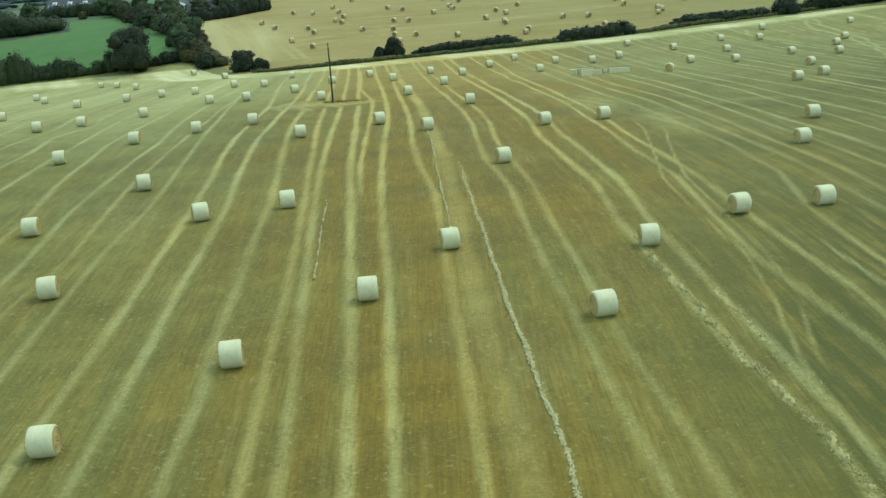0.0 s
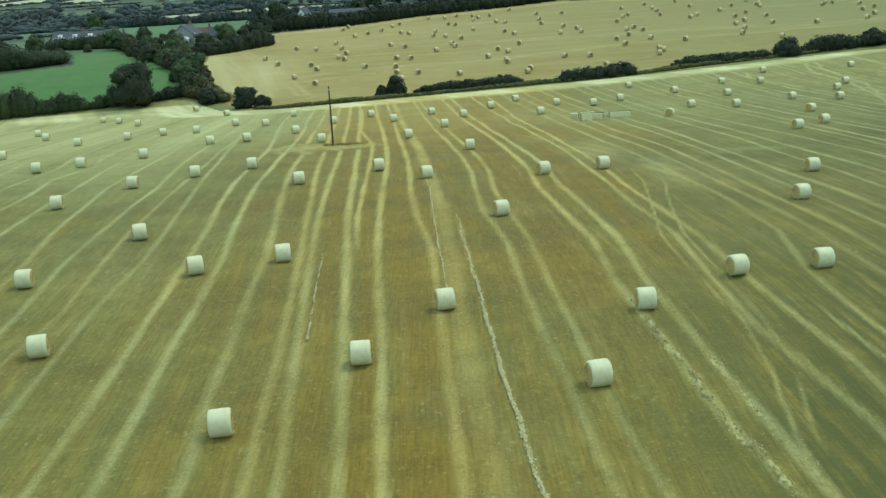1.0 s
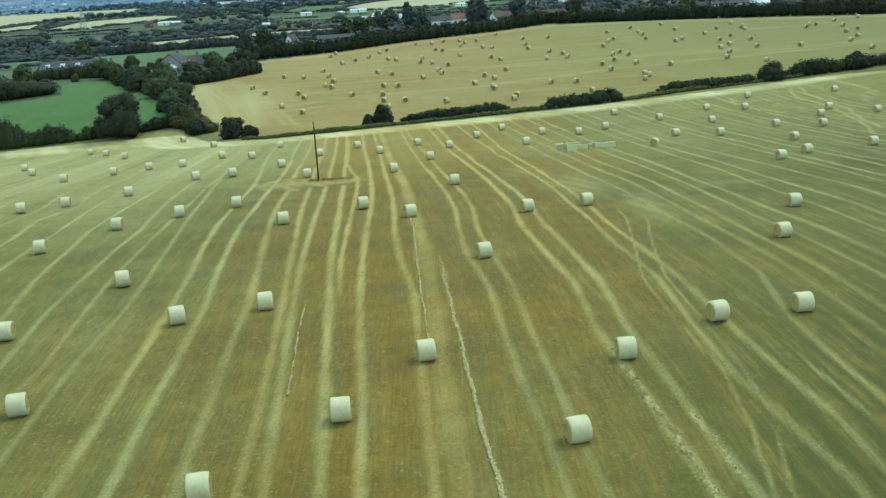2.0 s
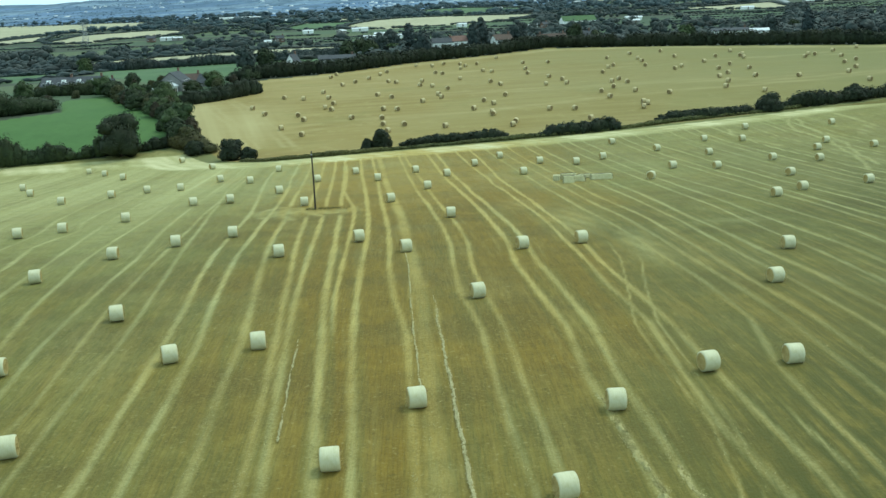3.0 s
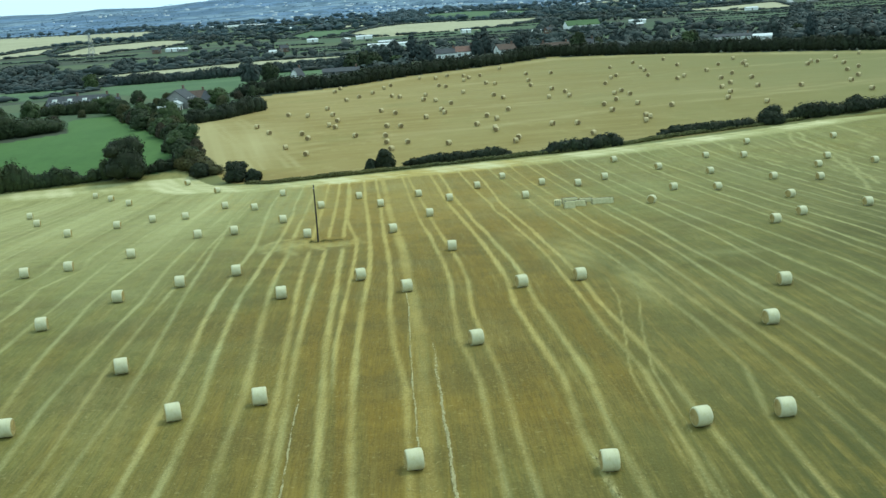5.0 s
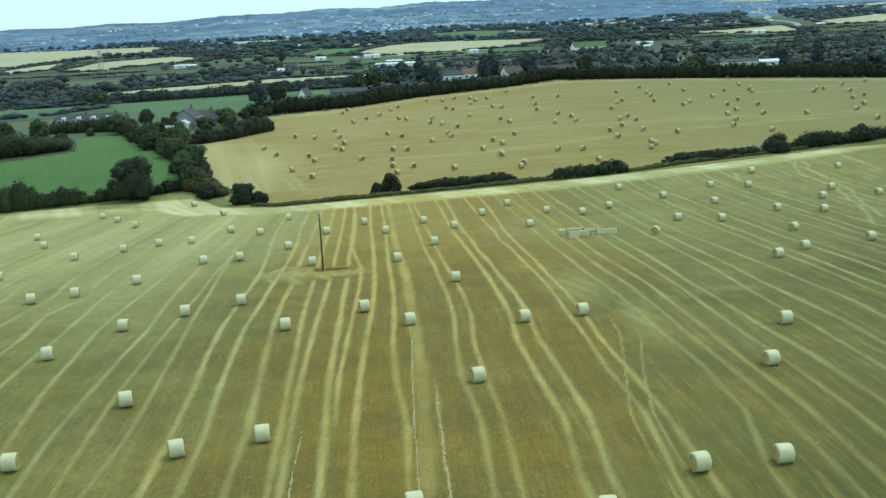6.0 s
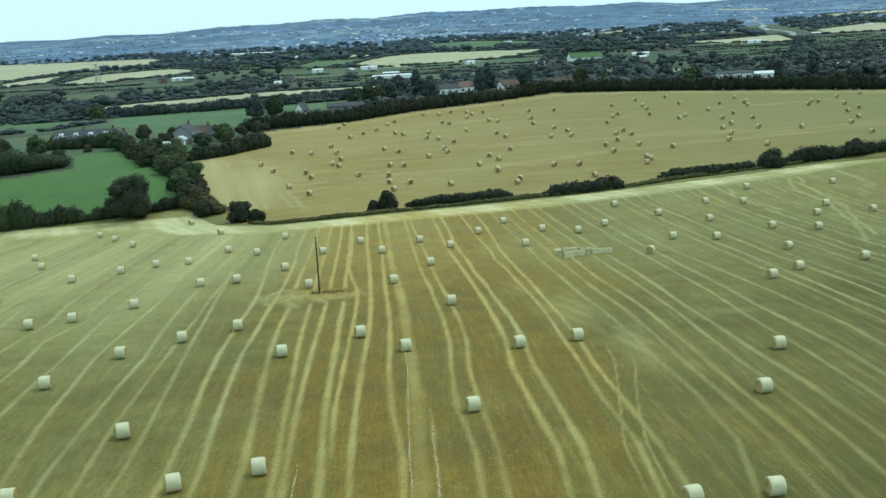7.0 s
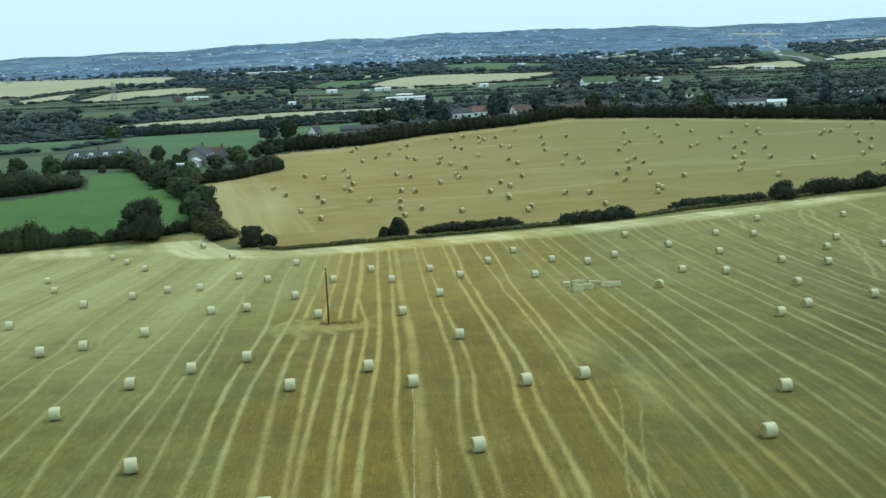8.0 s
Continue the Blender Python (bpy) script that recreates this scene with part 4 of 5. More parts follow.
def tree(name, seed, height, spread, leaves, material, trunk_share=0.16, size=0.3, lobes=9, step=2, label="", category="tree"):
    """A tree: a tapered trunk with limbs, and a crown of overlapping leafy lobes with an uneven outline."""
    rng = random.Random(seed)
    thing = new(name)
    trunk = bmesh.new()
    top = height * 0.62
    limb(trunk, (0, 0, -0.4), (rng.uniform(-0.2, 0.2), rng.uniform(-0.2, 0.2), top), height * 0.032, height * 0.012, 9)
    masses = []
    bottom = height * trunk_share
    for k in range(lobes):
        a, q = rng.uniform(0, 6.28), math.sqrt(rng.uniform(0.02, 1.0))
        z = bottom + (height - bottom) * rng.uniform(0.2, 0.82)
        squeeze = math.sin(math.pi * min(max((z - bottom) / (height - bottom), 0.12), 0.93)) ** 0.6
        r = spread * rng.uniform(0.28, 0.42)
        p = (math.cos(a) * q * spread * 0.62 * squeeze, math.sin(a) * q * spread * 0.62 * squeeze, z)
        masses.append((*p, r * rng.uniform(0.9, 1.2), r * rng.uniform(0.9, 1.2), r * rng.uniform(0.75, 1.05)))
        if k < 6:
            limb(trunk, (0, 0, rng.uniform(0.18, 0.5) * height), p, height * 0.014, height * 0.004, 6)
    masses.append((0, 0, height - spread * 0.34, spread * 0.36, spread * 0.36, spread * 0.34))
    masses.append((0, 0, bottom + (height - bottom) * 0.44, spread * 0.72, spread * 0.72, (height - bottom) * 0.44))
    for k in range(4):
        a = 1.57 * k + seed
        masses.append((math.cos(a) * spread * 0.45, math.sin(a) * spread * 0.45, bottom + (height - bottom) * rng.uniform(0.18, 0.3), spread * 0.45, spread * 0.45, (height - bottom) * 0.24))
    soft_shade(part("trunk", trunk, BARK, thing))
    link("crown", foliage_mesh("crown", seed, masses, leaves, size, step), material, thing)
    return tagged(thing, label, category)


def hedge(points, height, width, seed, label, material=None, size=0.26, wild=0.22, per_metre=90, name="hedge", category="hedge", piece="shrub"):
    """A dense hedge of single shrubs grown along a line on the ground, rounded at its ends and uneven along its top."""
    rng = random.Random(seed)
    line = [Vector((x, y, float(land(x, y)))) for x, y in points]
    whole = sum((b - a).length for a, b in zip(line, line[1:]))
    masses, run = [], 0.0
    for a, b in zip(line, line[1:]):
        steps = max(int((b - a).length / (width * 0.38)), 1)
        for k in range(steps):
            p = a.lerp(b, (k + rng.uniform(0.3, 0.7)) / steps)
            p.z = float(land(p.x, p.y))
            end = min(1.0, 0.45 + min(run, whole - run) / (width * 1.6))
            h = height * end * (1 + wild * 0.7 * math.sin(run * 0.17 + seed) + wild * 0.4 * math.sin(run * 0.61 + seed * 2) + wild * rng.uniform(-0.35, 0.35))
            q = p - line[0] + Vector((rng.uniform(-0.12, 0.12) * width, rng.uniform(-0.12, 0.12) * width, 0))
            masses.append((q.x, q.y, q.z + h * 0.40, width * rng.uniform(0.48, 0.58), width * rng.uniform(0.46, 0.56), h * 0.62))
            if rng.random() < 0.35:
                masses.append((q.x + rng.uniform(-0.3, 0.3) * width, q.y + rng.uniform(-0.3, 0.3) * width, q.z + h * rng.uniform(0.7, 0.88), width * 0.28, width * 0.28, h * rng.uniform(0.12, 0.2)))
            run += (b - a).length / steps
    thing = new(name)
    thing.empty_display_size = 0.3
    leaves, step = min(whole * per_metre, 30000) / len(masses), 2 if len(masses) < 90 else 1
    for k in range(0, len(masses), 9):
        clump = masses[k : k + 9]
        link(piece, foliage_mesh(piece, seed + 100 * k, clump, int(leaves * len(clump)) + 1, size, step), material or LEAF_HEDGE, thing)
    thing.matrix_world = Matrix.Translation(line[0])
    return tagged(thing, label, category)


BOUNDARY = [(-37, 225), (-31, 219), (-18, 220), (-7, 222), (8, 224), (22, 225.5), (34, 227), (46, 230), (58, 235), (72, 238.5), (90, 243)]
hedge(BOUNDARY, 0.75, 1.6, 10, "rough grass and brambles on a low field bank", BRAMBLE, 0.2, 0.3, 130, "grass_bank", "field bank", "tussock")
hedge([(-3, 230.5), (5, 229.5), (12, 228.5), (20, 227.5)], 1.95, 2.6, 11, "dark clipped hawthorn hedge between two stubble fields")
hedge([(27, 227), (36, 227.5), (45, 230)], 2.4, 3.0, 12, "dark overgrown hedge between two stubble fields")
hedge([(55, 236.5), (66, 238), (78, 241)], 2.05, 2.7, 13, "dark dense hedge beside the pale headland", wild=0.12)
hedge([(86, 243), (97, 245), (109, 248), (130, 254), (165, 264)], 3.2, 2.9, 14, "dark dense hedge running uphill beside the headland", wild=0.2, per_metre=110)
hedge([(-130, 241), (-101, 241), (-93, 242), (-84, 243), (-72, 245)], 4.2, 3.0, 15, "tall dark hedge below the green meadow", LEAF_TREE, wild=0.6, per_metre=130)
hedge([(-64, 246.5), (-59, 249), (-54, 249)], 2.2, 2.6, 26, "low dark hedge closing the corner of the meadow", wild=0.3, per_metre=160)
hedge([(-68, 305), (-58, 312), (-48, 328)], 4.4, 3.8, 16, "tall dark hedge at the corner of the far stubble", wild=0.2, per_metre=130)
hedge([(-66, 377), (-51, 381), (-26, 388), (-2, 412), (31, 432), (56, 452), (86, 442)], 5.0, 4.2, 17, "long dark hedge along the top of the far stubble", None, 0.4, 0.12, 90)
hedge([(86, 442), (117, 412), (142, 394), (163, 374), (215, 352)], 5.0, 4.2, 18, "long dark hedge along the brow of the far stubble", None, 0.4, 0.12, 90)
hedge([(-186, 543), (-145, 536), (-109, 547), (-82, 562), (-41, 588), (-16, 592), (10, 610)], 4.6, 4.6, 19, "dark field hedge beside a ripe strip of corn", LEAF_HAZE_FAR, 0.6, 0.3, 40)
for n, (x, y, h, s, lab) in enumerate([
    (-7, 226, 4.5, 2.6, "round dark bush standing in the field hedge"),
    (-10.2, 225, 2.8, 1.5, "small dark bush beside a round one in the hedge"),
    (-40.2, 230, 4.7, 3.4, "round dark bush at the bend of the headland"),
    (-36.2, 228.5, 2.6, 2.2, "low dark bush at the bend of the headland"),
    (82, 242, 3.9, 4.0, "broad dark bush standing up from the hedge"),
    (104, 247, 4.1, 3.3, "dark bush standing up from the uphill hedge"),
    (-68, 243.5, 9.8, 6.3, "large dark round tree at the meadow hedge"),
    (-50.5, 240, 3.2, 2.8, "low spreading bush at the field corner"),
]):
    kind = "bush" if h < 7 else "tree"
    t = tree(kind, 60 + n, h, s, 2600 if h < 7 else 5200, LEAF_HEDGE, 0.0, 0.24, 8, 2, lab, kind)
    t.matrix_world = pose(x, y, float(land(x, y)) - 0.1, 0, 0, 40 * n)
WOOD = [(-56, 250), (-53, 247), (-58, 258), (-59, 266), (-54, 256), (-64, 282), (-67, 290), (-61, 273), (-82, 311), (-92, 331), (-97, 344), (-70, 301)]
WOOD += [(-110, 320), (-133, 322), (-140, 316), (-98, 350), (-131, 360), (-64, 345), (-70, 338), (-66, 352), (-96, 366), (-58, 372), (-95, 340), (-144, 326), (-132, 330), (-121, 328), (-117, 338), (-126, 344), (-138, 342), (-152, 338), (-110, 346), (-148, 352), (-86, 340), (-128, 364), (-118, 363), (-110, 362), (-104, 360), (-132, 380), (-120, 384), (-112, 383), (-100, 378), (-90, 380), (-72, 346), (-66, 358), (-62, 366), (-84, 350), (-88, 358), (-56, 378), (-146, 366), (-155, 360), (-140, 378)]
hedge([(-152, 298), (-130, 302), (-117, 307), (-108, 314)], 5.4, 9.0, 22, "dark mass of garden trees above the meadow", LEAF_TREE, 0.3, 0.35, 260, "thicket", "thicket")
hedge([(-134, 361), (-119, 359), (-106, 356), (-98, 350)], 3.4, 3.4, 23, "dark garden hedge before the terrace", LEAF_TREE, 0.28, 0.3, 150)
hedge([(-99, 349), (-90, 329), (-81, 312), (-71, 292), (-63, 273), (-57, 257)], 2.6, 4.2, 24, "thick belt of bushes beside the meadow", LEAF_TREE, 0.3, 0.3, 200, "thicket", "thicket")
hedge([(-60, 252), (-57, 249), (-52, 245), (-47, 241)], 2.6, 4.0, 25, "grey-green thicket at the field corner", LEAF_OLIVE, 0.26, 0.3, 200, "thicket", "thicket")
LEAVES = (LEAF_TREE, LEAF_TREE, LEAF_LIGHT, LEAF_OLIVE, LEAF_BROWN)
WOOD_LABELS = ("dark green tree in a strip of woodland", "tall dark green tree in a strip of woodland", "lighter green tree in a strip of woodland", "grey-olive tree in a strip of woodland", "brownish tree in a strip of woodland")
first = [tree("tree", 80 + k, (5.6, 6.4, 7.2, 5.2, 4.8)[k], (3.4, 3.7, 4.0, 3.0, 2.6)[k], 1700, LEAVES[k], 0.08, 0.3, 8, 2, WOOD_LABELS[k]) for k in range(5)]
BELT = [(-99, 349), (-90, 329), (-81, 312), (-71, 292), (-63, 273), (-57, 257), (-52, 247)]
stand = random.Random(37)
for k in range(30):
    q = (k + stand.uniform(0.1, 0.9)) / 30 * (len(BELT) - 1)
    (x0, y0), (x1, y1), q = BELT[int(q)], BELT[int(q) + 1], q % 1
    WOOD.append((x0 + (x1 - x0) * q + stand.uniform(-3.2, 3.2), y0 + (y1 - y0) * q + stand.uniform(-2.0, 2.0)))
started = set()
for n, (x, y) in enumerate(WOOD):
    size = 1.0 if n < 12 else stand.uniform(0.5, 1.0)
    k = (0, 3, 1, 2, 4, 0, 3, 1)[n % 8]
    m = pose(x, y, float(land(x, y)) - 0.2, 0, 0, 57 * n) @ Matrix.Diagonal((size * stand.uniform(0.85, 1.15), size, size * stand.uniform(0.8, 1.1), 1))
    if k in started:
        copy_thing(first[k], m)
    else:
        first[k].matrix_world = m
        started.add(k)


# ---- the pole, with the weeds round its foot ----
def utility_pole(x, y, height):
    """A bare tarred wooden pole, a little tapered, with a steel cap and a bracket near its top."""
    thing = empty("utility_pole", x, y)
    bm = bmesh.new()
    rings = []
    for k in range(9):
        t = k / 8
        r = 0.125 - 0.045 * t
        rings.append([bm.verts.new((r * math.cos(a) + 0.03 * math.sin(t * 3), r * math.sin(a), -0.6 + (height + 0.6) * t)) for a in (2 * math.pi * s / 14 for s in range(14))])
    for u, v in zip(rings, rings[1:]):
        for s in range(14):
            bm.faces.new((u[s], u[(s + 1) % 14], v[(s + 1) % 14], v[s]))
    bm.faces.new(rings[-1])
    soft_shade(part("shaft", bm, POLE_WOOD, thing))
    bm = bmesh.new()
    box(bm, -0.09, 0.09, -0.15, -0.09, height - 0.5, height - 0.3, 0.01)
    part("bracket", bm, STEEL, thing, "small galvanised bracket")
    return tagged(thing, "bare dark wooden utility pole standing in the stubble", "utility pole")


def tufts(name, spots, size, material, label, category, seed):
    """Clumps of upright, splayed blades at (x, y) spots, joined as one growth."""
    rng = np.random.default_rng(seed)
    spots = np.asarray(spots, float)
    n = len(spots)
    foot = np.stack([spots[:, 0], spots[:, 1], land(spots[:, 0], spots[:, 1])], -1)
    a = rng.uniform(0, 6.283, n)
    side = np.stack([np.cos(a), np.sin(a), np.zeros(n)], -1) * size * 0.16 * rng.uniform(0.6, 1.4, (n, 1))
    lean = np.stack([rng.normal(0, 0.4, n), rng.normal(0, 0.4, n), rng.uniform(0.5, 1.2, n)], -1) * size
    verts = np.stack([foot - side, foot + side, foot + lean * 0.6 + side * 0.8, foot + lean], 1).reshape(-1, 3)
    faces = np.arange(n * 4).reshape(-1, 4)
    mesh = grid_mesh(name, verts, faces)
    return tagged(link(name, mesh, material), label, category, kind="stuff")


POLE = (-12.1, 129.9)
utility_pole(*POLE, 7.3)
spread = np.random.default_rng(5)
weeds = np.concatenate([spread.normal((0, 0), (0.9, 0.5), (500, 2)), spread.normal((1.8, 0.3), (1.3, 0.4), (420, 2))]) + POLE
tufts("weed_patch", weeds[::6], 0.26, WEEDS, "rank dark weeds round the foot of the pole", "weeds", 6)


# ---- rectangular bales stacked out in the field ----
def block_bale(length, depth, height, seed):
    """A big rectangular straw bale, bulging between its strings."""
    thing = new("block_bale")
    bm = bmesh.new()
    box(bm, -length / 2, length / 2, -depth / 2, depth / 2, 0, height, 0.06)
    bmesh.ops.subdivide_edges(bm, edges=[e for e in bm.edges if e.calc_length() > 0.5], cuts=3, use_grid_fill=True)
    for v in bm.verts:
        v.co += 0.035 * Vector((noise.noise(v.co * 2.1 + Vector((seed, 0, 0))), noise.noise(v.co * 2.3 + Vector((0, seed, 0))), 0.6 * noise.noise(v.co * 1.7 + Vector((0, 0, seed)))))
    part("straw_block", bm, STRAW_TOP, thing)
    for k in (-1, 0, 1):
        y = k * depth * 0.3
        bm = bmesh.new()
        for x0, x1, z0, z1 in ((-length / 2 - 0.03, length / 2 + 0.03, height + 0.01, height + 0.03), (-length / 2 - 0.04, -length / 2 - 0.02, 0, height + 0.03), (length / 2 + 0.02, length / 2 + 0.04, 0, height + 0.03)):
            box(bm, x0, x1, y - 0.012, y + 0.012, z0, z1)
        part("twine", bm, POLE_WOOD, thing, "dark baling twine")
    return thing


for n, (x, y, length, height, yaw) in enumerate(((21.0, 152.0, 1.2, 0.8, 80), (22.9, 153.2, 2.2, 0.85, 5), (22.2, 148.2, 1.5, 1.0, 4), (24.0, 149.8, 1.6, 0.85, -20), (25.5, 154.6, 1.8, 0.5, 0), (26.6, 151.2, 1.5, 0.8, 12), (28.2, 151.4, 1.7, 0.8, -6))):
    bale = tagged(block_bale(length, 1.0, height, n * 3.7), "pale rectangular straw bale lying loose among the round ones", "straw bale", "rectangular bales")
    bale.matrix_world = set_down(bale, x, y, yaw)


# ---- loose straw on the tracks ----
def loose_straw(name, line, start, end, half, count, length, heap, seed, label, thin=0.02, material=None, ragged=0.35, fade=4):
    """Straws lying along a chaff row: thin bent blades, thicker in some places than in others."""
    rng = np.random.default_rng(seed)
    y = rng.uniform(start, end, count * 3)
    keep = rng.uniform(0, 1, count * 3) < (1 - smooth(end - fade, end, y)) * (ragged + (0.85 - ragged) * np.clip(1.6 * ripple(y * 3.3, seed) + 0.3, 0, 1))
    y = y[keep][:count]
    n = len(y)
    x = np.interp(y, TRACK_Y, line) + rng.normal(0, half * 0.6, n) + (0.03 + half * 0.7) * ripple(y * 2.4, seed + 3)
    tall = heap * np.clip(0.5 + ripple(y * 0.9, seed + 1), 0, 1.2) * rng.uniform(0, 1, n)
    foot = np.stack([x, y, land(x, y) + 0.06 + tall], -1)
    a = rng.normal(1.57, 0.55, n)
    along = np.stack([np.cos(a), np.sin(a), rng.normal(0, 0.18, n)], -1) * (length * rng.uniform(0.4, 1.2, (n, 1)) / 2)
    side = np.stack([-np.sin(a), np.cos(a), rng.normal(0, 0.5, n)], -1) * (thin * rng.uniform(0.6, 1.5, (n, 1)))
    verts = np.stack([foot - along - side, foot - along + side, foot + along * 0.9 + side, foot + along - side], 1).reshape(-1, 3)
    mesh = grid_mesh(name, verts, np.arange(n * 4).reshape(-1, 4))
    return tagged(link(name, mesh, material or LOOSE), label, "loose straw", kind="stuff")


WHITE_ROW, EDGE_ROW, CLUMP_ROW, TWIN_ROW = TRACKS[6], TRACKS[5], TRACKS[9], TRACKS[10]
loose_straw("straw_row", WHITE_ROW[2], 29, 82, 0.075, 4300, 0.17, 0.05, 31, "thin bleached line of straw left between the rows", 0.016, BLEACHED, 0.3, 32)
loose_straw("straw_row", EDGE_ROW[2], 58, 98, 0.03, 1700, 0.17, 0.02, 32, "thin bleached line of straw left between the rows", 0.012, BLEACHED, 0.12)
loose_straw("straw_row", THIN_ROW, 53, 71, 0.04, 700, 0.17, 0.02, 35, "short bleached line of straw between the rows", 0.014, BLEACHED, 0.1)
loose_straw("straw_windrow", CLUMP_ROW[2], 29, 58, 0.20, 2600, 0.16, 0.04, 33, "clumped windrow of pale straw on the stubble", 0.009)
loose_straw("straw_windrow", TWIN_ROW[2], 29, 56, 0.24, 420, 0.16, 0.02, 34, "scattered windrow of pale straw on the stubble", 0.009)


def windrow(line, start, end, wide, tall, seed, label):
    """A lumpy ridge of heaped straw that thins out in places and sinks into the stubble."""
    rng = np.random.default_rng(seed)
    y = np.arange(start, end, 0.11)
    across = np.linspace(-1, 1, 11)
    body = np.clip(0.35 + 0.8 * ripple(y * 5.2, seed) + rng.normal(0, 0.16, len(y)), -0.4, 1.2) * smooth(start, start + 2, y) * (1 - smooth(end - 9, end, y))
    centre = np.interp(y, TRACK_Y, line) + 0.16 * ripple(y * 4.7, seed + 2)
    gx = centre[:, None] + across * wide * (0.75 + 0.35 * ripple(y * 4.1, seed + 5))[:, None] + rng.normal(0, 0.025, (len(y), 11))
    gy = y[:, None] + rng.normal(0, 0.04, (len(y), 11))
    gz = land(gx, gy) + tall * body[:, None] * (1 - across**2) + rng.normal(0, 0.022, gx.shape) - 0.03 - 0.05 * np.abs(across) ** 3
    index = np.arange(gx.size).reshape(gx.shape)
    faces = np.stack([index[:-1, :-1], index[:-1, 1:], index[1:, 1:], index[1:, :-1]], -1).reshape(-1, 4)
    return tagged(link("heaped_windrow", grid_mesh("heaped_windrow", np.stack([gx, gy, gz], -1).reshape(-1, 3), faces), HEAPED), label, "loose straw", kind="stuff")


windrow(CLUMP_ROW[2], 27, 60, 0.30, 0.24, 7, "heaped windrow of pale straw left on the stubble")
windrow(TWIN_ROW[2], 27, 48, 0.24, 0.05, 9, "low scattered windrow of pale straw on the stubble")
for n, (half_width, pale, line, start, end) in enumerate(TRACKS[:32]):
    if n not in (5, 6, 9, 10):
        if min(end, 75) < max(start, 28) + 4:
            continue
        loose_straw("scattered_straw", line, max(start, 28), min(end, 75), half_width * 0.8, int(4 * (min(end, 75) - max(start, 28))), 0.2, 0.01, 50 + n, "scattered chaff and straw along a wheel track", 0.010)


# ---- houses and farm buildings ----
def gable(bm, length, width, low, high, over=0.35, thick=0.18):
    """A pitched roof of two thick slabs over a plan of length x width."""
    for sign in (-1, 1):
        x0, x1, y0 = -length / 2 - over, length / 2 + over, sign * (width / 2 + over)
        drop = over * (high - low) / (width / 2)
        corners = [(x0, y0, low - drop), (x1, y0, low - drop), (x1, 0, high), (x0, 0, high)]
        v = [bm.verts.new(c) for c in corners] + [bm.verts.new((a, b, c + thick)) for a, b, c in corners]
        for f in ((0, 1, 2, 3), (7, 6, 5, 4), (0, 4, 5, 1), (1, 5, 6, 2), (2, 6, 7, 3), (3, 7, 4, 0)):
            bm.faces.new([v[k] for k in f])
    bmesh.ops.recalc_face_normals(bm, faces=bm.faces)


def window_part(thing, x, y, z, wide, tall, face):
    """A framed pane proud of a wall; face: 0 looks to -y, 1 to +x, -1 to -x."""
    turn = pose(x, y, z, 0, 0, {0: 0, 1: 90, -1: -90}[face])
    bm = bmesh.new()
    t = 0.09
    for a, b, c, d in ((-wide / 2, wide / 2, 0, t), (-wide / 2, wide / 2, tall - t, tall), (-wide / 2, -wide / 2 + t, t, tall - t), (wide / 2 - t, wide / 2, t, tall - t), (-t / 3, t / 3, t, tall - t)):
        box(bm, a, b, -0.06, 0.0, c, d)
    frame_ob = part("window", bm, FRAME, thing)
    frame_ob.matrix_local = turn
    bm = bmesh.new()
    box(bm, -wide / 2 + t / 2, wide / 2 - t / 2, -0.03, -0.01, t / 2, tall - t / 2)
    part("pane", bm, GLASSY, frame_ob)


